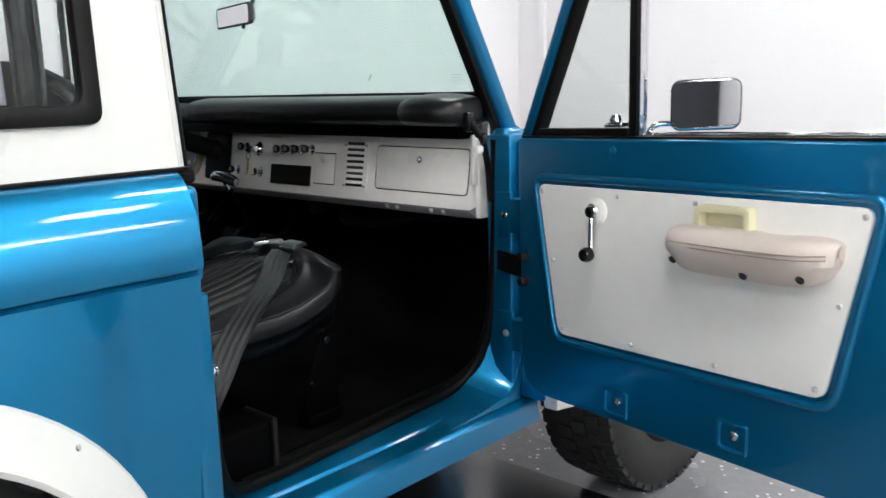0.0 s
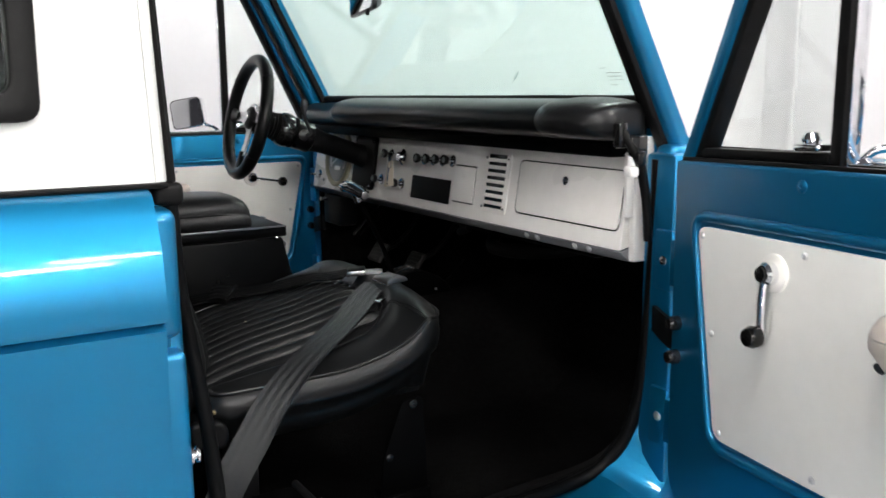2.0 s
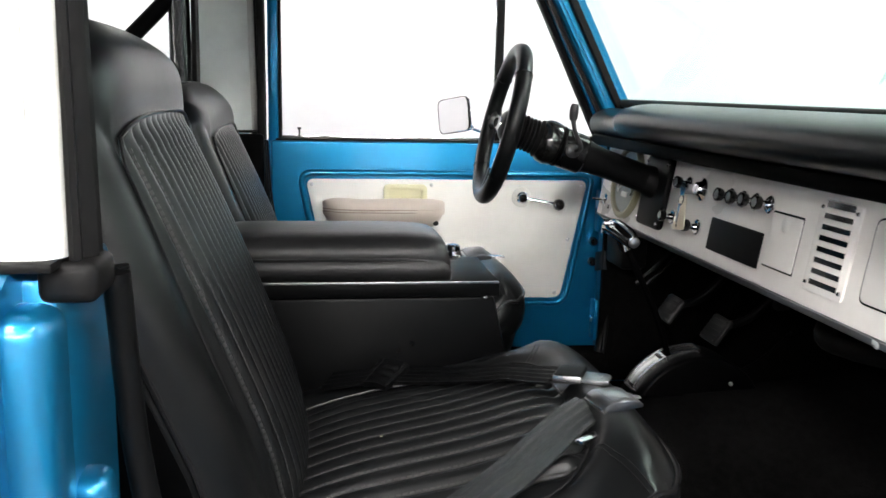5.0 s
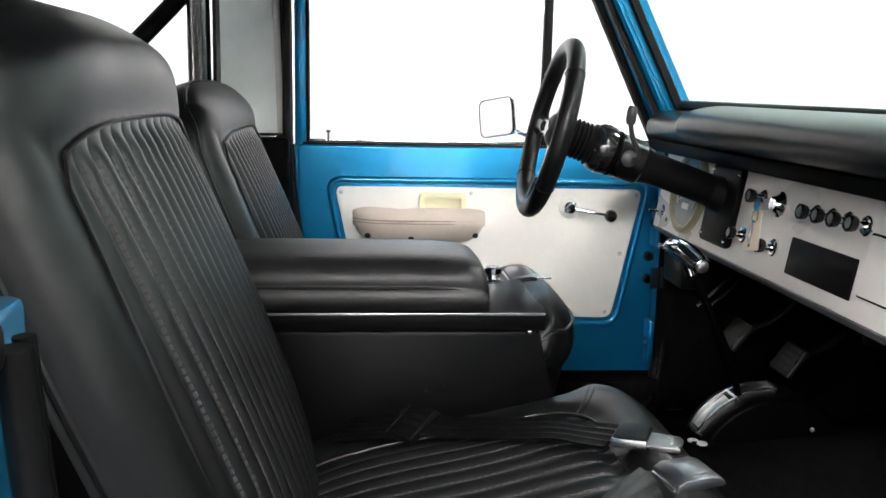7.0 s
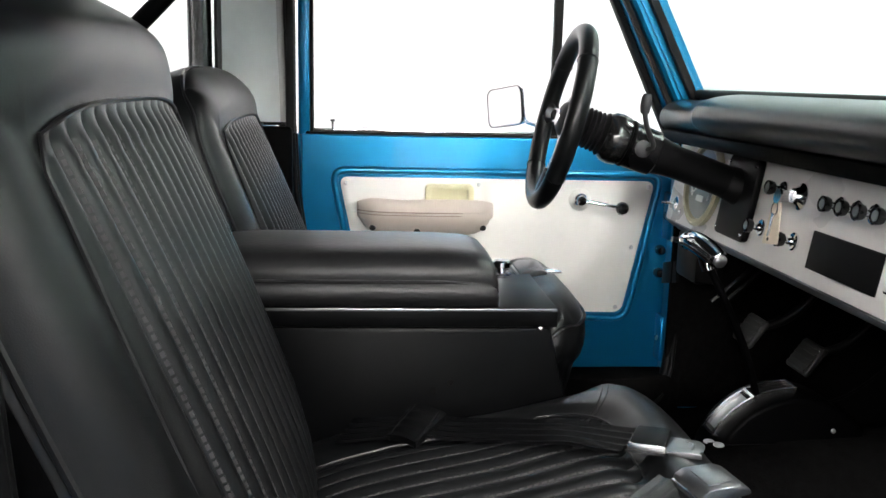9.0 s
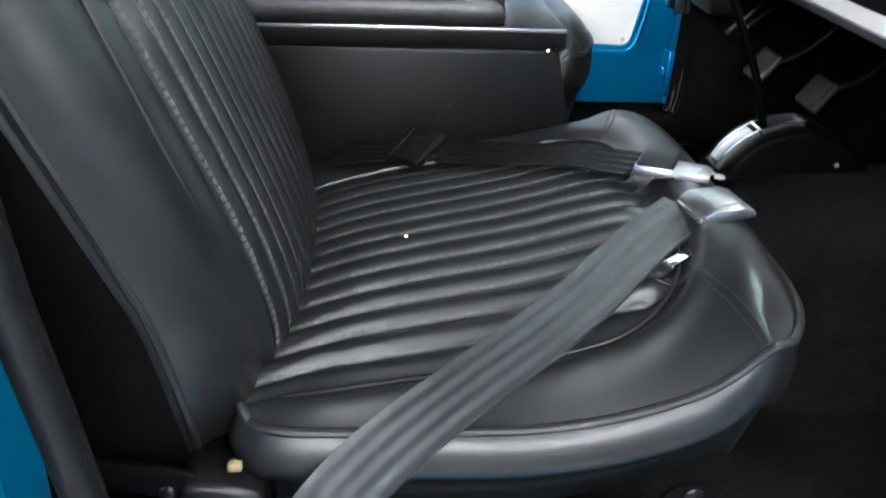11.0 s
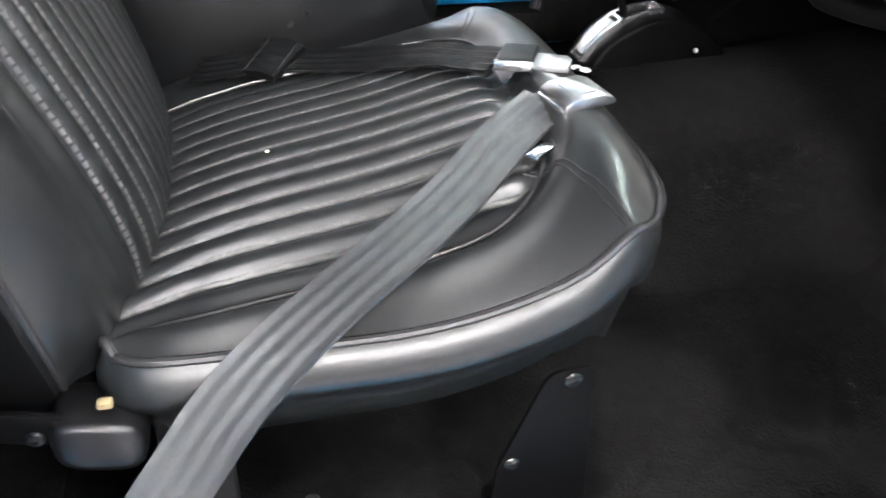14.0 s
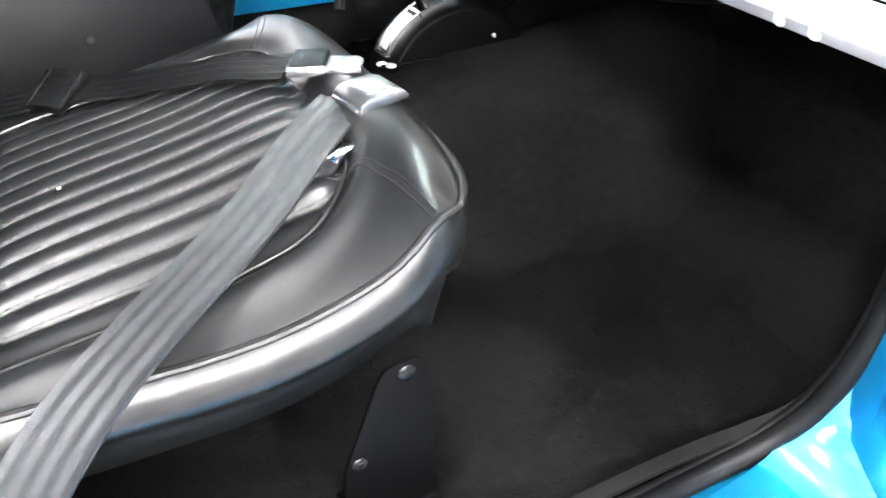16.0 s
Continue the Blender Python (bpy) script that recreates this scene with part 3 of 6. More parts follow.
def top_y(z):
    return 0.775 - 0.08 * (z - 1.1)


for sign in (-1, 1):
    edge = [(-2.1, 1.082), (-0.812, 1.082), (-0.822, 1.60), (-2.1, 1.60)]
    hole = [(-1.96, 1.163), (-0.93, 1.163), (-0.9225, 1.502), (-1.96, 1.502)]
    for nm, mat, d0, d1, text in (("side_wall", WHITE_PAINT, -0.004, 0.0, "white painted side wall"), ("inner_lining", HEADLINER, -0.03, -0.006, "pale grey inner lining")):
        part(nm, mapped(frame_band(edge, hole, "y", d0, d1), lambda x, y, z: (x, sign * (top_y(z) + y), z)), mat, hard, text)
    part("belt_gasket", box(-2.1, -0.80, sign * 0.745, sign * 0.784, 1.0760, 1.082, 0.002), RUBBER, hard, "black rubber gasket along the belt")
    outer = round_poly([(-1.97, 1.148), (-0.918, 1.148), (-0.91, 1.515), (-1.97, 1.515)], 0.02)
    inner = round_poly([(-1.94, 1.174), (-0.943, 1.174), (-0.936, 1.49), (-1.94, 1.49)], 0.02)
    bm = frame_band(outer, inner, "y", -0.012, 0.012, 0.004)
    win = part("side_window", mapped(bm, lambda x, y, z: (x, sign * (top_y(z) + y), z)), RUBBER, hard, "black rubber framed side window")
    gp = part("pane", mapped(prism([(-1.95, 1.17), (-0.94, 1.17), (-0.93, 1.495), (-1.95, 1.495)], "y", -0.003, 0.0), lambda x, y, z: (x, sign * (top_y(z) + y - 0.002), z)), GLASS_CLEAR, win, "clear window pane")
    gp.visible_shadow = False
    if sign < 0:
        part("slider_bar", mapped(box(-1.06, -1.035, -0.012, 0.006, 1.175, 1.49, 0.003), lambda x, y, z: (x, sign * (top_y(z) + y), z)), STEEL, win, "bright metal slider bar")
    # seal on the front edge
    part("front_edge", loft([[(wx - 0.018 * (z - 1.1), sign * (top_y(z) + wy), z) for wx, wy in ((-0.8118, 0.0), (-0.805, -0.002), (-0.799, -0.008), (-0.796, -0.016), (-0.796, -0.024), (-0.800, -0.030), (-0.8118, -0.030))] for z in (1.082, 1.6)]), WHITE_PAINT, hard, "white rounded front edge", 75)
    part("front_seal", loft([[(-0.801 - 0.016 * (z - 1.1) + wx * q, sign * (top_y(z) + wy), z) for wx, wy in ((0.004, -0.012), (0.007, -0.009), (0.010, -0.012), (0.0095, -0.017), (0.0085, -0.020), (0.012, -0.023), (0.015, -0.028), (0.0135, -0.034), (0.012, -0.037), (0.014, -0.042), (0.011, -0.049), (0.004, -0.050))] for z, q in ((1.080, 1.15), (1.20, 1.0), (1.4, 0.85), (1.585, 0.8))]), RUBBER, hard, "black rubber seal")
part("roof", join(box(-2.12, -0.33, -0.73, 0.73, 1.60, 1.63, 0.01), box(-0.33, -0.2, -0.71, 0.71, 1.585, 1.62, 0.01)), WHITE_PAINT, hard, "white roof")
# never in view; coloured dark so the cushions reflect little light
part("headliner", box(-2.08, -0.32, -0.70, 0.70, 1.585, 1.598), DARK_LINER, hard, "unseen headliner darkened to dim reflections")
part("rear_wall", join(box(-2.12, -2.1, -0.74, 0.74, 1.082, 1.18), box(-2.12, -2.1, -0.74, 0.74, 1.5, 1.6)), WHITE_PAINT, hard, "white rear wall")
part("rear_pane", box(-2.112, -2.108, -0.70, 0.70, 1.18, 1.5), GLASS_CLEAR, hard, "clear rear window").visible_shadow = False

# roll bar
rb = empty("roll_bar", (-0.9, 0, 0.5))
path = [(-0.945, 0.62, 0.5), (-0.945, 0.625, 1.0), (-0.945, 0.625, 1.38), (-0.945, 0.59, 1.49), (-0.945, 0.46, 1.535), (-0.945, 0, 1.54), (-0.945, -0.46, 1.535), (-0.945, -0.59, 1.49), (-0.945, -0.625, 1.38), (-0.945, -0.625, 1.0), (-0.945, -0.62, 0.5)]
part("hoop", tube(spline(path, 5), 0.022, 16), WRAP, rb, "hoop in wrinkled gloss black wrap")
for sign in (-1, 1):
    part("brace", tube([(-0.955, sign * 0.62, 1.36), (-1.5, sign * 0.60, 0.80)], 0.017, 12), SATIN_BLACK, rb, "gloss black diagonal brace")
tagged(rb, "gloss black steel roll bar behind the seats", "roll bar")
hn = empty("shoulder_harness", (-0.9, 0.6, 0.9))
part("webbing", ribbon(spline([(-0.912, 0.632, 1.46), (-0.911, 0.634, 1.3), (-0.912, 0.632, 1.1), (-0.915, 0.63, 0.9), (-0.915, 0.63, 0.7), (-0.92, 0.625, 0.53)], 5), (0, 1, 0.05), 0.045, 0.002), WEB, hn)
tagged(hn, "black shoulder belt hanging beside the roll bar", "seat belt")


# doors --------------------------------------------------------------------
CARD_POLY = [(0.058, 0.012), (0.723, 0.012), (0.664, -0.264), (0.114, -0.274)]


def door(name, place, crank_to, label, mirror_way, mirror_at, bolt_u=0.014, mirror_lean=0):
    """A door in its own plan (u from the hinge, d inward from the outer skin, z from the card's top screws), laid out by place(u, d, z)."""
    th = empty(name, place(0.0, 0.0, -0.41))

    def put(nm, bm, mat, parent=None, text=""):
        return part(nm, mapped(bm, place), mat, parent or th, text)
    shell = round_poly([(-0.006, 0.098), (0.80, 0.098), (0.80, -0.41), (0.0, -0.415)], [0.006, 0.006, 0.03, 0.07], 6)
    put("inner_shell", prism(shell, "y", 0.012, 0.055, 0.005, 3), BLUE, None, "metallic blue inner door shell")
    skin = round_poly([(-0.012, 0.10), (0.81, 0.10), (0.81, -0.42), (-0.012, -0.42)], [0.006, 0.006, 0.03, 0.05], 6)
    rings = []
    for dd, g in ((0.011, 0.0), (-0.02, 0.0), (-0.038, -0.01), (-0.042, -0.04)):
        rings.append([(0.4 + (u - 0.4) * (1 + g), dd, -0.16 + (z + 0.16) * (1 + g)) for u, z in skin])
    put("outer_skin", loft(rings), BLUE, None, "metallic blue outer door skin")
    # raised bead round the card
    bead = round_poly(offset_poly(CARD_POLY, 0.014), 0.03, 6)
    put("bead", tube([(u, 0.055, z) for u, z in bead], 0.0075, 8, closed=True), BLUE, None, "pressed blue bead round the card")
    card = put("door_card", prism(round_poly(CARD_POLY, 0.02, 5), "y", 0.052, 0.060, 0.0015), CARD, None, "white door card")
    for u, z in ((0.071, 0.0), (0.267, 0.0), (0.433, 0.0), (0.709, 0.0), (0.680, -0.125), (0.651, -0.251), (0.478, -0.255), (0.302, -0.258), (0.127, -0.262), (0.101, -0.130)):
        put("screw", screw_head((u, 0.060, z), (0, 1, 0), 0.0046), ZINC, card)
    # top edge and window channel
    put("window_channel", join(box(0.0, 0.79, 0.018, 0.028, 0.096, 0.104, 0.002), box(0.0, 0.79, 0.04, 0.05, 0.096, 0.103, 0.002)), RUBBER, None, "black window felt")
    put("chrome_strip", box(0.30, 0.79, 0.002, 0.010, 0.099, 0.108, 0.002), CHROME, None, "thin chrome belt strip")
    # window frame: sloped front post, divider, rear post and top rail
    put("front_post", prism([(-0.012, 0.095), (0.012, 0.095), (0.212, 0.505), (0.188, 0.505)], "y", 0.006, 0.045, 0.004), BLUE, None, "metallic blue front window post")
    put("front_post_seal", prism([(0.0125, 0.10), (0.030, 0.10), (0.227, 0.503), (0.2125, 0.503)], "y", 0.012, 0.04, 0.003), RUBBER, None, "black vent window seal")
    put("divider", box(0.266, 0.284, 0.012, 0.036, 0.10, 0.50, 0.002), RUBBER, None, "black divider bar")
    put("divider_trim", box(0.2842, 0.2875, 0.012, 0.030, 0.10, 0.50, 0.001), CHROME, None, "chrome divider trim")
    put("rear_post", box(0.783, 0.806, 0.008, 0.045, 0.095, 0.52, 0.003), BLUE, None, "metallic blue rear window post")
    put("rear_post_seal", box(0.776, 0.7825, 0.014, 0.04, 0.10, 0.50, 0.002), RUBBER, None, "black window run seal")
    put("top_rail", box(0.19, 0.806, 0.008, 0.045, 0.505, 0.525, 0.003), BLUE, None, "metallic blue top rail")
    put("vent_sill", box(0.02, 0.268, 0.012, 0.04, 0.104, 0.116, 0.003), RUBBER, None, "black vent window seal")
    v = put("vent_pane", prism([(0.035, 0.112), (0.265, 0.112), (0.265, 0.49), (0.215, 0.49)], "y", 0.022, 0.026), GLASS_CLEAR, None, "clear vent window")
    v.visible_shadow = False
    put("vent_latch", join(box(0.222, 0.262, 0.026, 0.05, 0.118, 0.126, 0.003), lathe([(0.009, 0), (0.012, 0.006), (0.008, 0.014), (0.0005, 0.016)], Matrix.Translation((0.24, 0.038, 0.125)), 12)), CHROME, None, "chrome vent window latch")
    put("lock_pin", lathe([(0.002, 0), (0.002, 0.022), (0.0045, 0.023), (0.0045, 0.027), (0.0005, 0.028)], Matrix.Translation((0.737, 0.034, 0.10)), 10), PLASTIC, None, "black lock pin")
    # armrest
    rings, n = [], 26
    for k in range(n + 1):
        t = 0.5 - 0.5 * math.cos(math.pi * k / n)
        u = 0.404 + 0.281 * t
        e = max(0.05, 1 - abs(2 * t - 1) ** 7) ** 0.5
        dip = 0.003 * math.exp(-((t - 0.64) / 0.1) ** 2) - 0.002 * math.exp(-((t - 0.9) / 0.08) ** 2)
        top, mid, bot = -0.030 - dip - 0.010 * (1 - e), -0.052, -0.056 - 0.048 * e ** 1.5
        dp = 0.010 + 0.058 * e
        sec = [(0.060, top - 0.002), (0.060 + dp * 0.35, top), (0.060 + dp * 0.75, top - 0.003), (0.060 + dp * 0.93, top - 0.011), (0.060 + dp, top - 0.020), (0.060 + dp * 0.985, top - 0.0225),
               (0.060 + dp, top - 0.025), (0.060 + dp * 0.97, mid - 0.014), (0.060 + dp * 0.82, bot + 0.018), (0.060 + dp * 0.6, bot + 0.004), (0.060 + dp * 0.3, bot), (0.060, bot + 0.002)]
        rings.append([(u, d, z) for d, z in sec])
    arm = put("armrest", loft(rings), ARMREST, None, "beige moulded vinyl armrest")
    for zz in (-0.051, -0.057):
        put("seam", tube(spline([(0.414, 0.096, zz + 0.002), (0.46, 0.124, zz), (0.55, 0.1285, zz), (0.64, 0.1275, zz + 0.001), (0.684, 0.106, zz + 0.002)], 6), 0.0012, 6), SEAM_BEIGE, arm)
    for uu in (0.563, 0.653, 0.427):
        put("screw_recess", lathe([(0.0065, 0), (0.0065, 0.002), (0.0045, 0.0025), (0.004, 0.0015), (0.0003, 0.001)], facing((uu, 0.112 if uu > 0.5 else 0.103, -0.0905 if 0.5 < uu < 0.6 else -0.084), (0, 0.85, -0.5)), 14), PLASTIC, arm, "dark screw recess")
    cu = round_poly([(0.445, 0.001), (0.545, 0.001), (0.545, -0.045), (0.445, -0.045)], 0.012, 4)
    ci = round_poly([(0.456, -0.009), (0.534, -0.009), (0.534, -0.044), (0.456, -0.044)], 0.008, 4)
    cup = put("pull_cup", frame_band(cu, ci, "y", 0.058, 0.078, 0.004), CUP, None, "cream plastic pull cup")
    put("cup_back", prism(round_poly([(0.4565, -0.0095), (0.5335, -0.0095), (0.5335, -0.043), (0.4565, -0.043)], 0.008, 4), "y", 0.0605, 0.0625), CUP, cup)
    # window crank
    cu, cz = 0.218, -0.028
    eu, ez = crank_to
    put("crank_escutcheon", lathe([(0.024, 0), (0.024, 0.003), (0.02, 0.006), (0.001, 0.006)], facing((cu, 0.060, cz), (0, 1, 0)), 24), CARD, None, "white crank escutcheon")
    cr = put("window_crank", join(lathe([(0.013, 0), (0.0145, 0.006), (0.0145, 0.014), (0.011, 0.018), (0.0005, 0.019)], facing((cu, 0.061, cz), (0, 1, 0)), 20),
                                  tube([(cu, 0.074, cz), (cu + (eu - cu) * 0.4, 0.078, cz + (ez - cz) * 0.4), (eu, 0.080, ez)], 0.0058, 8, squash=0.7)), CHROME, None, "chrome window crank")
    put("crank_boss", lathe([(0.009, 0), (0.009, 0.003), (0.004, 0.004), (0.0005, 0.004)], facing((cu, 0.0795, cz), (0, 1, 0)), 16), GUM, cr, "black centre boss")
    put("crank_knob", lathe([(0.006, 0), (0.0125, 0.003), (0.014, 0.012), (0.011, 0.019), (0.0005, 0.021)], facing((eu, 0.080, ez), (0, 1, 0)), 18), GUM, cr, "glossy black crank knob")
    # pressed bolt pockets
    for u, z in ((0.261, -0.377), (0.512, -0.366)):
        pk = put("bolt_pocket", frame_band(round_poly([(u - 0.030, z + 0.026), (u + 0.030, z + 0.026), (u + 0.030, z - 0.026), (u - 0.030, z - 0.026)], 0.008, 4),
                                           round_poly([(u - 0.022, z + 0.019), (u + 0.022, z + 0.019), (u + 0.022, z - 0.019), (u - 0.022, z - 0.019)], 0.006, 4), "y", 0.05, 0.0585, 0.003), BLUE, None, "pressed blue pocket")
        put("bolt", screw_head((u + 0.004, 0.0555, z + 0.003), (0, 1, 0), 0.008), STEEL, pk)
    put("adjuster_bolt", screw_head((0.25, 0.0555, 0.078), (0, 1, 0), 0.008), BLUE)
    # outside mirror
    mu, md, mz = mirror_at
    nrm = Vector((*mirror_way, 0.0)).normalized()
    sx = Vector((0, 0, 1)).cross(nrm)
    basis = Matrix(((sx.x, 0, nrm.x, mu), (sx.y, 0, nrm.y, md), (sx.z, 1, nrm.z, mz), (0, 0, 0, 1))) @ Matrix.Rotation(radians(mirror_lean), 4, "Z")
    rr = round_rect(0.113, 0.084, 0.016, 5)
    mir = put("mirror_housing", moved(loft([[(x * 0.80, y * 0.78, -0.030) for x, y in rr], [(x * 0.96, y * 0.95, -0.018) for x, y in rr], [(x, y, -0.004) for x, y in rr], [(x, y, 0.0) for x, y in rr],
                                            [(x * 0.955, y * 0.94, 0.001) for x, y in rr]]), basis), CHROME, None, "chrome outside mirror")
    put("mirror_glass", moved(prism(round_rect(0.106, 0.077, 0.013, 5), "z", 0.0012, 0.0022), basis), MIRROR, mir, "mirror glass")
    put("mirror_rim", moved(tube([(x, y, 0.001) for x, y in round_rect(0.112, 0.083, 0.016, 5)], 0.0010, 6, closed=True), basis), HOUSING, mir, "dark mirror edge")
    put("mirror_arm", join(tube(spline([(mu - 0.02, md - 0.004, mz - 0.02), (mu - 0.045, md + 0.002, mz - 0.03), (mu - 0.068, -0.012, 0.120), (mu - 0.08, 0.0, 0.108)], 5), 0.005, 10),
                           lathe([(0.016, 0), (0.016, 0.004), (0.010, 0.009), (0.0005, 0.010)], Matrix.Translation((mu - 0.08, 0.004, 0.100)), 14)), CHROME, mir, "chrome mirror arm")
    # bolts of the check strap
    for z in (-0.135, -0.185):
        put("strap_bolt", lathe([(0.011, 0), (0.011, 0.009), (0.008, 0.017), (0.0005, 0.018)], facing((bolt_u, 0.055, z), (0, 1, 0)), 12), GUM, None, "black strap bolt")
    return tagged(th, label, "car door")


HX, HY = -0.055, -0.861
DU, DN = Vector((-0.226, -0.974)).normalized(), Vector((-0.974, 0.226)).normalized()


def open_door(u, d, z):
    p = Vector((HX, HY)) + u * DU + d * DN
    return (p.x, p.y, 0.980 + z + 0.030 * u)


def shut_door(u, d, z):
    return (0.03 - u, 0.795 - d, 0.962 + z)


door("passenger_door", open_door, (0.222, -0.103), "wide open blue car door with white card and beige armrest", (0.64, 0.77), (0.359, -0.05, 0.150))
door("driver_door", shut_door, (0.134, -0.042), "closed blue car door with white card and beige armrest", (0.84, 0.54), (0.37, -0.035, 0.158), 0.036, 8)
for sign, pts in ((-1, [(0.02, -0.66, 0.80), (0.005, -0.70, 0.800), (-0.04, -0.76, 0.808), (-0.085, -0.825, 0.816), (-0.098, -0.85, 0.820)]), (1, [(0.0, 0.64, 0.80), (-0.005, 0.68, 0.79), (0.0, 0.72, 0.78), (0.012, 0.733, 0.78)])):
    cs = empty("check_strap", pts[0])
    part("strap", ribbon(spline(pts, 5), (0, 0, 1), 0.044, 0.006), RUBBER, cs)
    tagged(cs, "thick black rubber door check strap", "door strap", "check straps")


# dashboard ----------------------------------------------------------------
SLOPE = 0.158


def face(y, z, off=0.0):
    """A point off metres in front of the sloped dash face."""
    return ((z - 1.04) * SLOPE - off, y, z)


FACE_WAY = Vector((-1, 0, SLOPE)).normalized()


def on_face(poly, o0, o1, bev=0.0):
    """A plate with the outline poly (y, z) lying from o0 to o1 in front of the dash face."""
    bm = prism(poly, "x", -o0, -o1, bev)
    return mapped(bm, lambda x, y, z: ((z - 1.04) * SLOPE + x, y, z))


def rect(y0, y1, z0, z1, r=0.008):
    return round_poly([(y0, z0), (y1, z0), (y1, z1), (y0, z1)], r, 4)


dash = empty("dashboard", (0.02, 0, 0.9))
tagged(dash, "warm white painted steel dashboard with black padded top", "dashboard")
zt, zb = 1.092, 0.906
part("face_panel", prism([((zb - 1.04) * SLOPE, zb), ((zt - 1.04) * SLOPE, zt), (0.06, zt), (0.06, zb + 0.02)], "y", -0.640, 0.676, 0.004, 2), DASH_PAINT, dash, "warm white painted steel face")
# the lip turns under, so its shade is put in as a darker grey
part("lower_flange", prism([((zb - 1.04) * SLOPE, zb - 0.001), (0.058, zb + 0.018), (0.058, zb + 0.008), (0.012, zb - 0.020), (0.002, zb - 0.020)], "y", -0.6395, 0.675, 0.002), DASH_UNDER, dash, "folded lower flange with its shade coloured grey")
part("end_cap", join(box(-0.004, 0.075, -0.656, -0.6415, 0.888, 1.10, 0.004), box(-0.02, 0.0, -0.652, -0.6425, 0.965, 1.075, 0.004)), DASH_PAINT, dash, "warm white end cap")
for y in (-0.373, -0.407, -0.518, -0.557):
    part("flange_screw", screw_head((-0.0165, y, 0.899), (-0.9, 0, -0.3), 0.0065), ZINC, dash)
# glove box
g = part("glovebox_gap", on_face(rect(-0.631, -0.330, 0.938, 1.043, 0.014), -0.001, 0.0008), GUM, dash, "dark gap round the lid")
lid = part("glovebox_door", on_face(rect(-0.6285, -0.3325, 0.9405, 1.0405, 0.012), -0.002, 0.0022, 0.001), DASH_PAINT, dash, "warm white glovebox door")
part("lock", lathe([(0.008, 0), (0.008, 0.003), (0.0055, 0.004), (0.005, 0.002), (0.0004, 0.002)], facing(face(-0.478, 1.013, 0.002), FACE_WAY), 16), CHROME, lid, "chrome lock")
# ash tray cover
part("ashtray_gap", on_face(rect(-0.1785, -0.0955, 0.937, 1.0185, 0.003), -0.001, 0.0007), GUM, dash, "dark gap round the ashtray")
ash = part("ashtray_door", on_face(rect(-0.1775, -0.0965, 0.9395, 1.0155, 0.003), -0.002, 0.0020, 0.001), DASH_PAINT, dash, "warm white ashtray door")
part("finger_pull", lathe([(0.012, 0), (0.009, 0.0012), (0.0004, 0.0018)], facing(face(-0.137, 1.003, 0.002), FACE_WAY), 14), DASH_PAINT, ash)
# vent with slots
vent = part("vent_frame", on_face(rect(-0.301, -0.211, 0.929, 1.050, 0.008), -0.001, 0.003, 0.001), DASH_PAINT, dash, "white slotted vent")
for k in range(8):
    z = 0.939 + k * 0.0145
    part("slot", on_face(rect(-0.287, -0.225, z, z + 0.0082, 0.0012), 0.002, 0.0034), GUM, vent, "black slot")
for k in range(1, 8):
    z = 0.9345 + k * 0.0145
    part("slat", on_face(rect(-0.289, -0.223, z - 0.003, z + 0.0035, 0.001), 0.002, 0.0042, 0.0006), DASH_PAINT, vent, "white slat")
for y, z in ((-0.294, 1.04), (-0.218, 1.04), (-0.294, 0.94), (-0.218, 0.94)):
    part("screw", screw_head(face(y, z, 0.003), FACE_WAY, 0.003), STEEL, vent)
# radio blanking plate
part("radio_plate", on_face(rect(-0.083, 0.089, 0.9285, 0.9815, 0.002), -0.001, 0.0025, 0.0008), SATIN_BLACK, dash, "flat black radio blanking plate")
part("badge_mark", on_face(rect(0.098, 0.104, 1.026, 1.034, 0.001), -0.001, 0.0005), WHITE_INK, dash)
# knobs


def pull_knob(y, z, out=0.029, r=0.0110):
    base = part("knob_bezel", lathe([(0.0135, 0), (0.0135, 0.003), (0.0115, 0.0048), (0.0075, 0.005), (0.0058, 0.007), (0.0052, out - 0.012), (0.0005, out - 0.012)], facing(face(y, z), FACE_WAY), 18), CHROME, dash, "chrome bezel")
    part("knob", lathe([(0.005, out - 0.013), (r * 0.85, out - 0.011), (r, out - 0.006), (r, out - 0.001), (r * 0.86, out), (r * 0.66, out - 0.0014), (0.0005, out - 0.0016)], facing(face(y, z), FACE_WAY), 20), GUM, base, "black pull knob")
    part("knob_inlay", lathe([(r * 0.6, out - 0.0012), (r * 0.54, out - 0.0004), (0.0005, out - 0.0002)], facing(face(y, z), FACE_WAY), 16), GAUGE_FACE, base, "grey knob inlay")


for y, z in ((0.041, 1.021), (0.000, 1.022), (-0.040, 1.023), (-0.082, 1.024), (0.205, 1.023), (0.246, 0.958), (0.138, 0.956)):
    pull_knob(y, z)
ig = part("ignition_lock", lathe([(0.02, 0), (0.02, 0.002), (0.014, 0.006), (0.011, 0.014), (0.0005, 0.015)], facing(face(0.150, 1.020), FACE_WAY), 22), CHROME, dash, "chrome ignition lock")
part("key", join(on_face(rect(0.148, 0.152, 1.012, 1.030, 0.001), 0.014, 0.036, 0.0006), on_face([(0.150 + 0.011 * math.cos(a), 1.021 + 0.011 * math.sin(a)) for a in np.linspace(0, math.tau, 15)[:-1]], 0.034, 0.037)), STEEL, ig, "brass coloured key in the lock")
tg = empty("key_tag", face(0.155, 0.975, 0.03))
part("tag_ring", tube([face(0.150 + 0.009 * math.cos(a), 1.002 + 0.010 * math.sin(a), 0.036) for a in np.linspace(0, math.tau, 17)[:-1]], 0.001, 6, closed=True), STEEL, tg, "steel split ring")
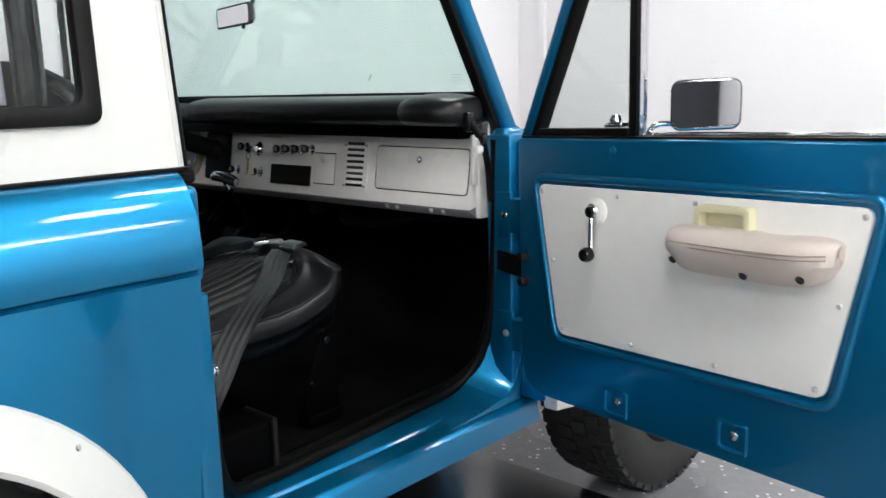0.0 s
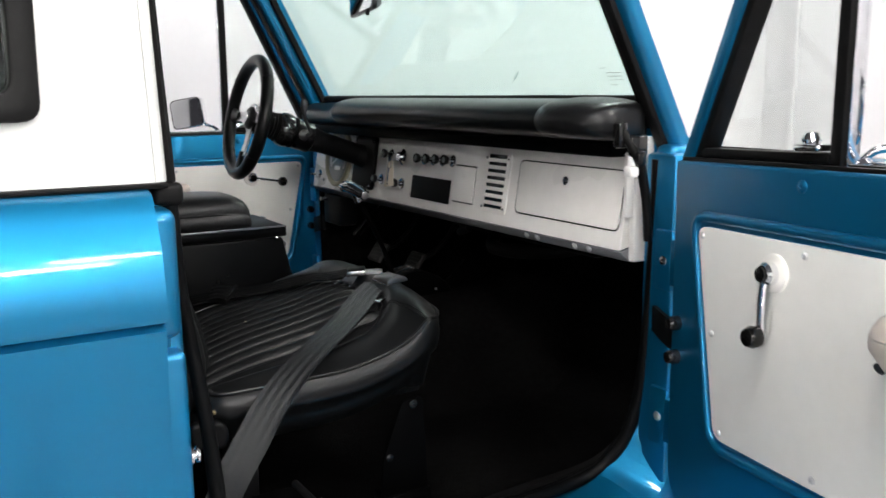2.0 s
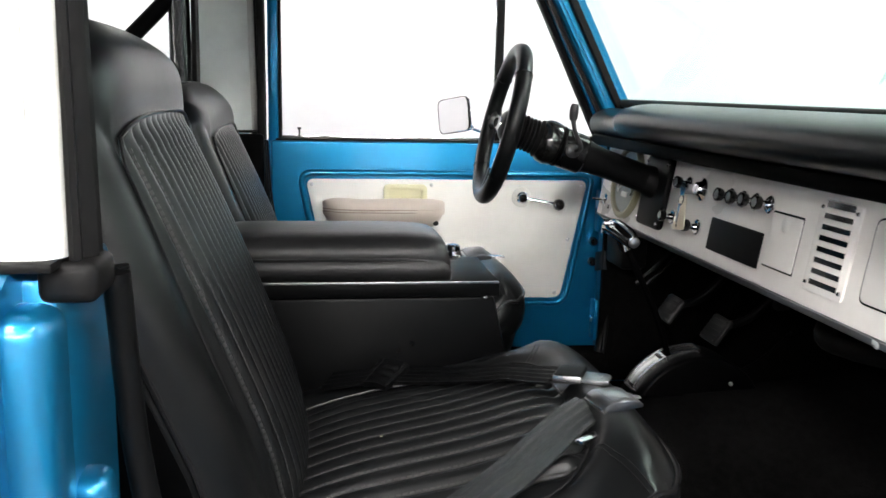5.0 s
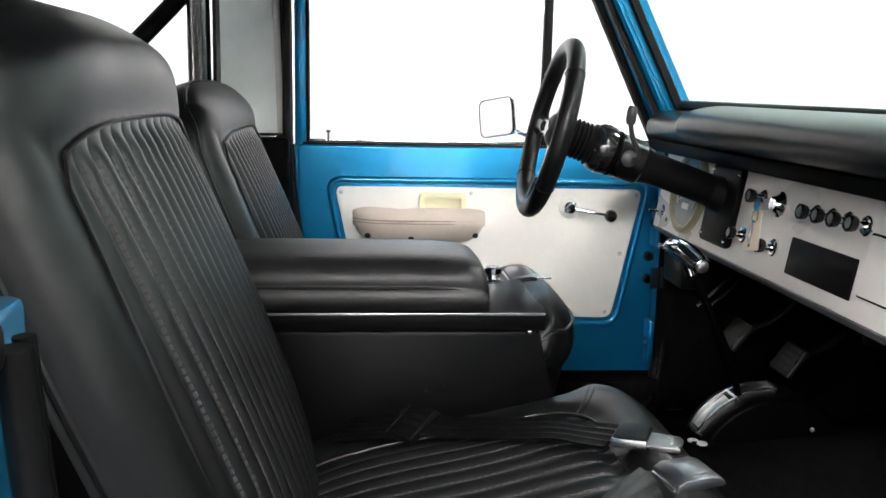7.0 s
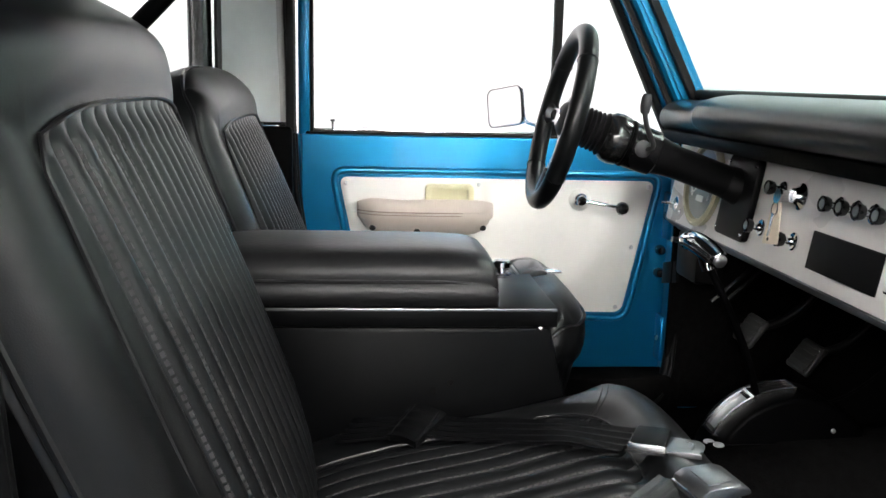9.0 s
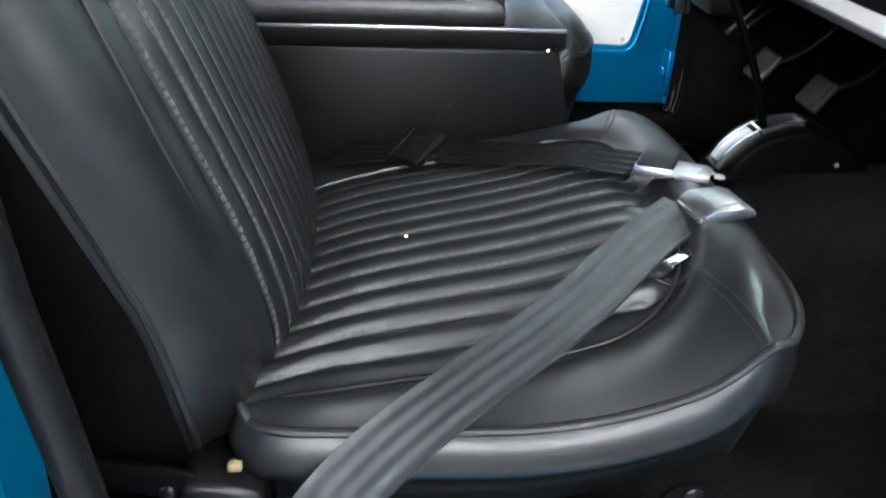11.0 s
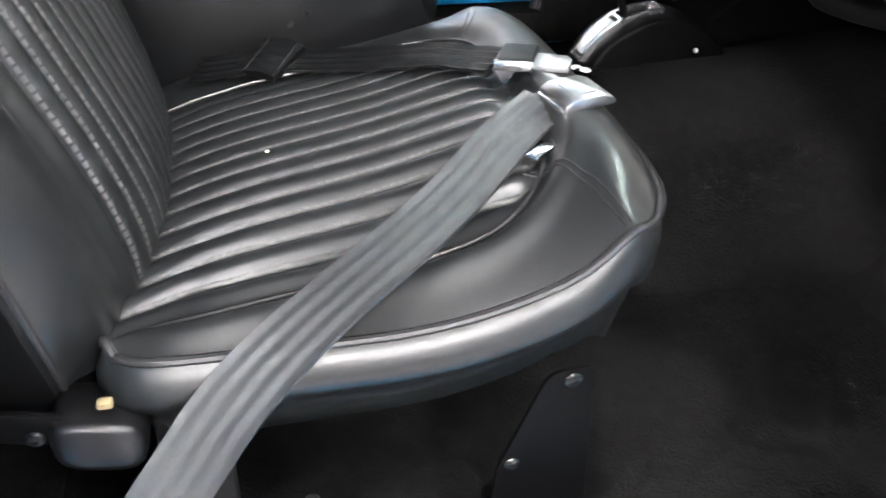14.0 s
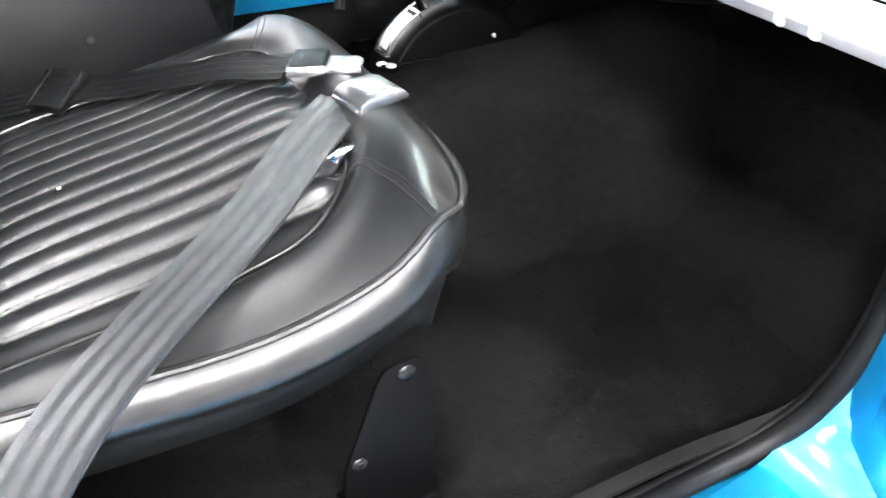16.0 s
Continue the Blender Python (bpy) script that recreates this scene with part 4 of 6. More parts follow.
part("tag_card", mapped(on_face(round_poly([(0.176, 0.947), (0.128, 0.953), (0.142, 1.012), (0.168, 1.008)], 0.004, 3), 0.030, 0.0312), lambda x, y, z: (x + 0.10 * (1.0 - z) * 0.25, y, z)), TAG, tg, "cream paper tag")
part("tag_hole", mapped(on_face([(0.160 + 0.003 * math.cos(a), 0.956 + 0.003 * math.sin(a)) for a in np.linspace(0, math.tau, 13)[:-1]], 0.0312, 0.0316), lambda x, y, z: (x + 0.025 * (1.0 - z), y, z)), GUM, tg)
part("spare_key", on_face(round_poly([(0.152, 0.962), (0.146, 0.962), (0.147, 0.996), (0.153, 0.996)], 0.002, 3), 0.036, 0.0375), STEEL, tg, "bright spare key")
tagged(tg, "cream paper tag and spare key hanging from the ignition", "key tag")
# speedometer
ga = part("gauge_ring", lathe([(0.080, 0), (0.080, 0.008), (0.074, 0.012), (0.068, 0.010), (0.066, 0.003), (0.0005, 0.003)], facing(face(0.508, 0.996), FACE_WAY), 40), GAUGE_RING, dash, "olive grey gauge ring")
part("gauge_face", lathe([(0.066, 0.0032), (0.0655, 0.0045), (0.0005, 0.0046)], facing(face(0.508, 0.996), FACE_WAY), 32), GAUGE_FACE, ga, "grey dial")
arc = [face(0.508 + 0.047 * math.cos(a), 0.998 + 0.047 * math.sin(a), 0.0062) for a in np.linspace(radians(-35), radians(215), 26)]
part("dial_arc", tube(arc, 0.0018, 6), WHITE_INK, ga, "white dial arc")
part("odometer", on_face(rect(0.492, 0.524, 0.964, 0.975, 0.002), 0.005, 0.0062), WHITE_INK, ga, "pale dial window")
part("needle", tube([face(0.508, 0.996, 0.008), face(0.546, 0.975, 0.008)], 0.0015, 6), WHITE_INK, ga)
# toggle beside the gauge
tb = part("toggle_bezel", lathe([(0.014, 0), (0.014, 0.002), (0.007, 0.005), (0.0005, 0.005)], facing(face(0.630, 0.942), FACE_WAY), 18), CHROME, dash, "chrome toggle bezel")
part("toggle", tube([face(0.630, 0.942, 0.004), face(0.632, 0.945, 0.03)], 0.003, 8), CHROME, tb, "chrome toggle lever")
part("face_screw", screw_head(face(0.600, 0.930, 0.001), FACE_WAY, 0.005), STEEL, dash)
part("face_screw", screw_head(face(0.655, 1.045, 0.001), FACE_WAY, 0.005), STEEL, dash)
# column cover plate
cp = part("column_plate", on_face(rect(0.282, 0.400, 0.926, 1.062, 0.012), -0.001, 0.012, 0.004), SATIN_BLACK, dash, "black steering column plate")
for y, z in ((0.29, 0.938), (0.392, 0.938), (0.29, 1.05), (0.392, 1.05)):
    part("screw", screw_head(face(y, z, 0.012), FACE_WAY, 0.0035), STEEL, cp)

# padded top: a thin strip the whole width, a deeper pad on it and a bulging end


def pad_sections(secs):
    """A pad skinned over sections across the dash, each outline rounded."""
    rings = []
    for y, prof in secs:
        soft = [tuple(v) for v in spline([(x, 0, z) for x, z in prof[:-2]], 4)] + [(x, 0, z) for x, z in prof[-2:]]
        rings.append([(x, y, z) for x, _, z in soft])
    return loft(rings)


thin = [(-0.036, 1.088), (-0.046, 1.098), (-0.050, 1.114), (-0.043, 1.131), (-0.024, 1.143), (-0.004, 1.148), (0.018, 1.144), (0.018, 1.088)]
part("top_pad", pad_sections([(-0.655, thin), (0.67, thin), (0.69, [(x * 0.7, 1.115 + (z - 1.115) * 0.5) for x, z in thin])]), VINYL, dash, "black vinyl dash top", 75)


def deep(k=1.0, lift=0.0):
    return [(-0.055, 1.094), (-0.082 * k, 1.099), (-0.100 * k, 1.111), (-0.105 * k, 1.128 + lift), (-0.096 * k, 1.145 + lift), (-0.074 * k, 1.156 + lift), (-0.035, 1.162 + lift), (-0.002, 1.162 + lift), (0.015, 1.156), (0.018, 1.094)]


def squeezed(k):
    return [(-0.02 + (x + 0.02) * k, 1.118 + (z - 1.118) * k) for x, z in deep()]


part("crash_pad", pad_sections([(0.366, squeezed(0.55)), (0.364, squeezed(0.85)), (0.356, squeezed(0.96)), (0.34, deep())] + [(float(y), deep()) for y in np.linspace(0.28, -0.44, 13)] + [(-0.52, deep(0.98))]), VINYL, dash, "black padded crash pad", 75)
part("pad_end", pad_sections([(-0.494, squeezed(0.90)), (-0.507, squeezed(0.99)), (-0.523, deep(1.05, 0.001)), (-0.54, deep(1.12, 0.003)), (-0.58, deep(1.14, 0.003)), (-0.615, deep(1.10, 0.001)), (-0.64, deep(1.0, -0.004)), (-0.656, squeezed(0.85)), (-0.666, squeezed(0.5))]), VINYL_CRINKLE, dash, "creased black vinyl pad end", 75)
# dark strip that paints the shadow between the pad and the dash face
part("shadow_strip", prism([(-0.045, 1.066), (-0.050, 1.090), (0.04, 1.090), (0.04, 1.066)], "y", -0.638, 0.655, 0.006), SHELL, dash, "black strip for the shadow under the pad")
kn = empty("windshield_latch", (-0.03, -0.68, 1.05))
part("bracket", join(box(-0.066, -0.045, -0.680, -0.662, 1.084, 1.126, 0.005), box(-0.048, -0.012, -0.692, -0.678, 1.070, 1.106, 0.006, 3), box(-0.044, -0.026, -0.704, -0.690, 1.056, 1.082, 0.006, 3)), GUM, kn, "black latch bracket")
part("latch_cord", tube(spline([(-0.056, -0.670, 1.118), (-0.046, -0.684, 1.090), (-0.036, -0.692, 1.068), (-0.022, -0.690, 1.035), (-0.008, -0.686, 0.99), (0.0, -0.684, 0.93)], 6), 0.0075, 10), RUBBER, kn, "black rubber cord")
part("latch_foot", box(-0.054, -0.034, -0.696, -0.676, 1.038, 1.0555, 0.005), DASH_PAINT, kn, "white latch foot")
tagged(kn, "black windshield hold-down latch at the end of the dashboard", "latch")

# steering column and wheel ------------------------------------------------
WY = 0.37
C0, C1 = Vector((-0.317, WY, 1.118)), Vector((-0.005, WY - 0.018, 1.008))
AX = (C1 - C0).normalized()
colm = empty("steering_column", C1)


def along(s):
    return C0 + AX * s


def turned(profile, n=24):
    """A turned piece on the column's axis; profile of (radius, metres from the wheel's centre)."""
    return lathe(profile, facing(C0, AX), n)


part("bellows", turned([(0.026, 0.016), (0.034, 0.019)] + [q for k in range(7) for q in ((0.0345, 0.022 + 0.0075 * k), (0.029, 0.0255 + 0.0075 * k))] + [(0.037, 0.076), (0.02, 0.077)]), RUBBER, colm, "ribbed black collar")
part("upper_shroud", turned([(0.035, 0.0775), (0.041, 0.086), (0.043, 0.098), (0.041, 0.112), (0.037, 0.115), (0.02, 0.115)]), GUM, colm, "glossy black shroud")
part("signal_housing", turned([(0.036, 0.1152), (0.0385, 0.118), (0.0375, 0.168), (0.034, 0.171), (0.02, 0.171)]), HOUSING, colm, "dull metal signal housing")
part("shroud_ring", turned([(0.0388, 0.1165), (0.0398, 0.118), (0.0398, 0.121), (0.0388, 0.1225)]), LEG, colm, "black gap ring")
part("tube", turned([(0.033, 0.171), (0.0295, 0.188), (0.0275, 0.21), (0.0275, 0.335), (0.02, 0.335)]), SATIN_BLACK, colm, "satin black column tube")
side = Vector((0, -1, 0))
p0 = along(0.138) + side * 0.034
st = part("signal_stalk", tube(spline([(-0.186, 0.335, 1.072), (-0.180, 0.318, 1.073), (-0.176, 0.311, 1.081), (-0.190, 0.305, 1.108), (-0.196, 0.302, 1.132)], 5), 0.0042, 8), PLASTIC, colm, "black stalk lever")
part("stalk_grip", tube([(-0.196, 0.302, 1.130), (-0.196, 0.301, 1.139), (-0.195, 0.300, 1.152), (-0.194, 0.300, 1.160)], lambda t: 0.0055 + 0.0035 * math.sin(math.pi * (0.15 + 0.75 * t)), 10), PLASTIC, st, "black stalk grip")
part("stalk_boss", lathe([(0.014, 0), (0.014, 0.008), (0.008, 0.012), (0.0005, 0.012)], facing(p0 - side * 0.004, side), 16), PLASTIC, colm)
part("lower_cone", turned([(0.0276, 0.30), (0.031, 0.318), (0.034, 0.335), (0.02, 0.336)]), RUBBER, colm, "black rubber boot")
tagged(colm, "black steering column with signal stalk", "steering column")

sw = empty("steering_wheel", C0)
WX = Vector((0.972, -0.045, -0.230)).normalized()
eb = WX.cross(Vector((0, 1, 0))).normalized()
ea = eb.cross(WX).normalized()
if eb.z < 0:
    eb = -eb
RW = 0.140


def rim(a, r=RW, off=0.0):
    return C0 + r * (math.cos(a) * ea + math.sin(a) * eb) + WX * off


part("rim", tube([rim(a) for a in np.linspace(0, math.tau, 73)[:-1]], 0.0155, 14, closed=True), VINYL, sw, "black leather rim")
for a in (40, 140, 220, 320):
    part("rim_seam", tube([rim(radians(a)) + 0.0162 * (math.cos(b) * (rim(radians(a)) - C0).normalized() + math.sin(b) * WX) for b in np.linspace(0, math.tau, 17)[:-1]], 0.0009, 5, closed=True), VINYL_PIPE, sw)


def spoke(a):
    d = (math.cos(a) * ea + math.sin(a) * eb)
    s = d.cross(WX)
    rings = []
    for r, w, off in ((0.028, 0.030, 0.012), (0.06, 0.024, 0.010), (0.10, 0.024, 0.004), (0.138, 0.034, 0.0)):
        c = C0 + d * r + WX * off
        rings.append([c + s * x + WX * y for x, y in ((-w / 2, -0.003), (w / 2, -0.003), (w / 2, 0.003), (-w / 2, 0.003))])
    part("spoke", rounded(loft(rings), 0.0015), STEEL, sw, "brushed metal spoke")
    rings = []
    for r, w, off in ((0.085, 0.022, 0.006), (0.11, 0.03, 0.003), (0.14, 0.046, 0.0)):
        c = C0 + d * r + WX * off
        rings.append([c + s * (w / 2) * math.cos(b) + WX * 0.0085 * math.sin(b) for b in np.linspace(0, math.tau, 13)[:-1]])
    part("spoke_wrap", loft(rings), VINYL, sw, "black leather spoke wrap")


for a in (178, 2, 270):
    spoke(radians(a))
part("hub_plate", lathe([(0.036, 0.008), (0.036, 0.016), (0.02, 0.022), (0.0005, 0.022)], facing(C0, WX), 24), STEEL, sw, "brushed metal hub plate")
part("horn_button", lathe([(0.0005, -0.004), (0.018, -0.003), (0.026, 0.002), (0.029, 0.008), (0.02, 0.009)], facing(C0, WX), 24), PLASTIC, sw, "black horn button")
part("horn_badge", lathe([(0.0005, -0.0055), (0.014, -0.005), (0.0145, -0.003), (0.001, -0.0028)], facing(C0, WX), 20), STEEL, sw, "plain pale badge disc")
tagged(sw, "black leather three-spoke steering wheel with metal spokes", "steering wheel")

# rear view mirror
rv = empty("rear_view_mirror", (-0.217, -0.08, 1.357))
nrm = Vector((-0.967, 0.253, -0.06)).normalized()
sx = Vector((0, 0, 1)).cross(nrm).normalized()
basis = Matrix(((sx.x, 0, nrm.x, -0.220), (sx.y, 0, nrm.y, -0.081), (sx.z, 1, nrm.z, 1.358), (0, 0, 0, 1)))
rr = round_rect(0.228, 0.050, 0.014, 6)
part("housing", moved(loft([[(x * 0.8, y * 0.7, -0.02) for x, y in rr], [(x, y, -0.006) for x, y in rr], [(x, y, 0.002) for x, y in rr], [(x * 0.95, y * 0.88, 0.003) for x, y in rr]]), basis), PLASTIC, rv, "black mirror housing")
part("mirror_glass", moved(prism(round_rect(0.216, 0.041, 0.010, 6), "z", 0.0032, 0.0042), basis), MIRROR, rv, "mirror glass")
part("stem", tube(spline([(-0.226, -0.15, 1.366), (-0.222, -0.165, 1.385), (-0.21, -0.17, 1.44), (-0.200, -0.17, 1.50)], 4), 0.005, 8), PLASTIC, rv, "black mirror stem")
part("day_night_tab", tube([(-0.238, -0.150, 1.338), (-0.246, -0.156, 1.326)], 0.004, 8), PLASTIC, rv)
tagged(rv, "black interior rear-view mirror on the windshield", "mirror")

# gear shifter -------------------------------------------------------------
sh = empty("gear_shifter", (-0.035, 0.075, 0.62))
GC, GR = (-0.035, 0.64), 0.122


def gate(a, r, y):
    return (GC[0] + r * math.cos(a), y, GC[1] + r * math.sin(a))


half = [(GC[0] + (GR - 0.006) * math.cos(a), GC[1] + (GR - 0.006) * math.sin(a)) for a in np.linspace(radians(-2), radians(182), 34)]
half += [(GC[0] - GR + 0.006, 0.58), (GC[0] + GR - 0.006, 0.58)]
part("housing", prism(half, "y", 0.03, 0.115, 0.006, 3), LEG, sh, "black half-round shifter housing")
angs = np.linspace(radians(88), radians(153), 20)
for y0, y1 in ((0.056, 0.0600), (0.087, 0.091)):
    part("gate_rail", loft([[gate(a, r, y) for r, y in ((GR - 0.008, y0), (GR + 0.001, y0), (GR + 0.001, y1), (GR - 0.008, y1))] for a in angs]), STEEL, sh, "chrome gate rail")
part("gate_window", loft([[gate(a, r, y) for r, y in ((GR - 0.008, 0.0602), (GR - 0.004, 0.0602), (GR - 0.004, 0.0868), (GR - 0.008, 0.0868))] for a in np.linspace(radians(120), radians(150), 10)]), GAUGE_FACE, sh, "dull metal indicator window")
for a in (88, 117, 153):
    part("gate_end", loft([[gate(radians(a) + da, r, y) for r, y in ((GR - 0.008, 0.056), (GR + 0.002, 0.056), (GR + 0.002, 0.091), (GR - 0.008, 0.091))] for da in (-0.015, 0.015)]), STEEL, sh, "chrome gate end")
part("rod", tube(spline([(-0.075, 0.075, 0.735), (-0.10, 0.075, 0.81), (-0.145, 0.075, 0.90), (-0.170, 0.075, 0.945)], 5), 0.0056, 10), LEG, sh, "black shift rod")
hd = part("handle", join(tube([(-0.164, 0.075, 0.928), (-0.174, 0.075, 0.954)], 0.0085, 12), tube(spline([(-0.183, 0.112, 0.960), (-0.180, 0.10, 0.963), (-0.174, 0.075, 0.960), (-0.166, 0.048, 0.951), (-0.163, 0.040, 0.947)], 5), lambda t: 0.012 + 0.003 * math.sin(math.pi * t), 14)), CHROME, sh, "chrome T-handle")
part("button", lathe([(0.009, 0), (0.009, 0.004), (0.006, 0.006), (0.0005, 0.006)], facing((-0.163, 0.041, 0.947), (0.15, -1, -0.3)), 14), STEEL, hd, "steel button")
for p in ((-0.158, 0.035, 0.693), (-0.150, 0.022, 0.694)):
    part("screw", screw_head(p, (0, 0, 1), 0.008), ZINC, sh)
part("base_lip", box(-0.163, -0.066, 0.0215, 0.0295, 0.6925, 0.6955, 0.001), HOUSING, sh, "worn black base lip")
part("screw", screw_head((0.015, 0.0298, 0.710), (0, -1, 0.3), 0.0036), INK, sh, "pale screw head")
tagged(sh, "chrome T-handle shifter with half-round gate on the tunnel", "gear shifter")

# pedals -------------------------------------------------------------------
for x, y, z in ((0.091, 0.475, 0.724), (0.145, 0.362, 0.708)):
    pd = empty("pedal", (x, y, z))
    bm = box(-0.006, 0.006, -0.036, 0.036, -0.03, 0.03, 0.005, 3)
    part("pad", moved(bm, Matrix.Translation((x, y, z)) @ Matrix.Rotation(radians(35), 4, "Y")), PEDAL, pd, "worn grey-black rubber pad")
    for k in range(5):
        part("rib", moved(box(-0.0085, -0.006, -0.031, 0.031, -0.022 + k * 0.011 - 0.002, -0.022 + k * 0.011 + 0.002), Matrix.Translation((x, y, z)) @ Matrix.Rotation(radians(35), 4, "Y")), PEDAL, pd)
    part("arm", tube(spline([(x + 0.007, y, z + 0.005), (x + 0.07, y - 0.01, z + 0.03), (x + 0.13, y - 0.02, z + 0.12), (x + 0.15, y - 0.02, z + 0.3)], 5), 0.008, 8), SATIN_BLACK, pd, "black steel arm")
    tagged(pd, "worn rubber foot pedal hanging under the dashboard", "pedal", "pedals")
hb = empty("parking_brake_lever", (0.0, 0.5, 0.86))
part("rod", tube([(0.0, 0.45, 0.785), (0.11, 0.45, 0.885)], 0.0055, 10), HOUSING, hb, "dull metal rod")
part("rod", tube([(0.022, 0.452, 0.782), (0.125, 0.452, 0.875)], 0.0045, 10), HOUSING, hb, "dull metal rod")
part("bracket", box(-0.01, 0.05, 0.52, 0.63, 0.80, 0.89, 0.01), SATIN_BLACK, hb, "black bracket")
part("handle", tube([(-0.03, 0.60, 0.875), (-0.005, 0.60, 0.872)], 0.006, 10), CHROME, hb, "chrome pull end")
tagged(hb, "parking brake linkage with dull metal rods under the dashboard", "brake lever")
ht = empty("heater_box", (0.2, -0.2, 0.9))
part("case", box(0.12, 0.36, -0.42, 0.12, 0.84, 1.02, 0.02, 3), SATIN_BLACK, ht, "black heater case")
part("hose", tube(spline([(0.14, -0.05, 0.85), (0.10, -0.10, 0.82), (0.16, -0.25, 0.83), (0.3, -0.32, 0.86)], 6), 0.016, 10), RUBBER, ht, "black hose")
part("hose", tube(spline([(0.2, 0.1, 0.85), (0.10, 0.05, 0.84), (0.08, -0.02, 0.86)], 6), 0.01, 8), RUBBER, ht, "black cable")
tagged(ht, "black heater case hanging under the dashboard", "heater")


# seats --------------------------------------------------------------------
SY, SHW = -0.345, 0.243          # middle and half width of a seat
SX0, SX1 = -0.715, -0.304        # rear and front of the cushion at its sides


def squircle(a, b, n=3.2, hold=4):
    """Rounds the square's corners to a superellipse of power n, leaving its middle as it is."""
    m = max(abs(a), abs(b))
    if m < 1e-6:
        return a, b
    s = m / (abs(a) ** n + abs(b) ** n) ** (1 / n)
    k = 1 + (s - 1) * m ** hold
    return a * k, b * k


def edge_z(x):
    """Height of the piping round the cushion, smoothed along the side."""
    xs, zs = [-0.72, -0.64, -0.50, -0.42, -0.34, -0.28, -0.22], [0.757, 0.763, 0.766, 0.786, 0.818, 0.820, 0.810]
    return sum(float(np.interp(x + 0.012 * k, xs, zs)) for k in range(-3, 4)) / 7


def cushion_xy(a, b):
    sa, sb = squircle(a, b, 3.2 + 1.3 * a if a > 0 else 3.2 - 8 * a)
    mid, hl = (SX0 + SX1) / 2, (SX1 - SX0) / 2
    return mid + hl * sa, SY + SHW * sb * (1.0 - 0.05 * (1 - a) / 2)


PLEATS = 13
INS_B, INS_W, INS_F, INS_R = -0.030, 0.170, 0.126, 0.075    # the pleated insert: offset, half width, front, corner radius


def ins_mid(a):
    """The insert's middle line, which runs a little askew."""
    return INS_B + 0.085 * (a * (SX1 - SX0) / 2 + 0.10)


def insert_dist(a, b):
    """Metres outside the insert's outline (negative inside)."""
    u, v = a * (SX1 - SX0) / 2 - (INS_F - INS_R), abs(b * SHW - ins_mid(a)) - (INS_W - INS_R)
    return math.hypot(max(u, 0.0), max(v, 0.0)) + min(max(u, v), 0.0) - INS_R


def column(j, a):
    """Where the j-th column of the cushion's grid runs: 12 columns to each pleat, 32 beside the insert."""
    lo, hi = (ins_mid(a) - INS_W) / SHW, (ins_mid(a) + INS_W) / SHW
    n = 12 * PLEATS
    if j < 32:
        return -1 + (lo + 1) * j / 32
    if j > 32 + n:
        return hi + (1 - hi) * (j - 32 - n) / 32
    return lo + (hi - lo) * (j - 32) / n


def mid_z(x):
    """Height of the cushion's middle line before its crown."""
    xs, zs = [-0.73, -0.64, -0.55, -0.45, -0.36, -0.30, -0.22], [0.757, 0.763, 0.772, 0.790, 0.807, 0.814, 0.808]
    return sum(float(np.interp(x + 0.015 * k, xs, zs)) for k in range(-3, 4)) / 7


def cushion_z(x, y, a, b):
    across = (1 - abs(b) ** 4) ** 0.5 if b > 0 else 1 - abs(b) ** 2.5
    crown = 0.043 * across * (1 - max(0.0, a) ** 5) ** 0.57 * (1 - 0.75 * max(0.0, -a) ** 3)
    d = insert_dist(a, b)
    ins = max(0.0, min(1.0, -d / 0.012))
    valley = 0.007 * math.exp(-(d / 0.015) ** 2)
    t = (b * SHW - ins_mid(a)) / INS_W * PLEATS / 2
    pl = ins * (0.0092 * abs(math.cos(math.pi * t)) ** 0.85 - 0.0125)
    roll = 0.010 * math.exp(-((a - 0.80) / 0.14) ** 2) + 0.004 * math.exp(-((a - 0.40) / 0.26) ** 2) * (1 - b * b) + 0.006 * max(0.0, min(1.0, d / 0.05)) * (1 - abs(b) ** 4)
    if b < 0:
        roll += 0.008 * math.exp(-((d - 0.014) / 0.016) ** 2) * max(0.0, min(1.0, d / 0.012))
    share = abs(b) ** 2.5
    return edge_z(x) * share + mid_z(x) * (1 - share) + crown + pl - valley + roll


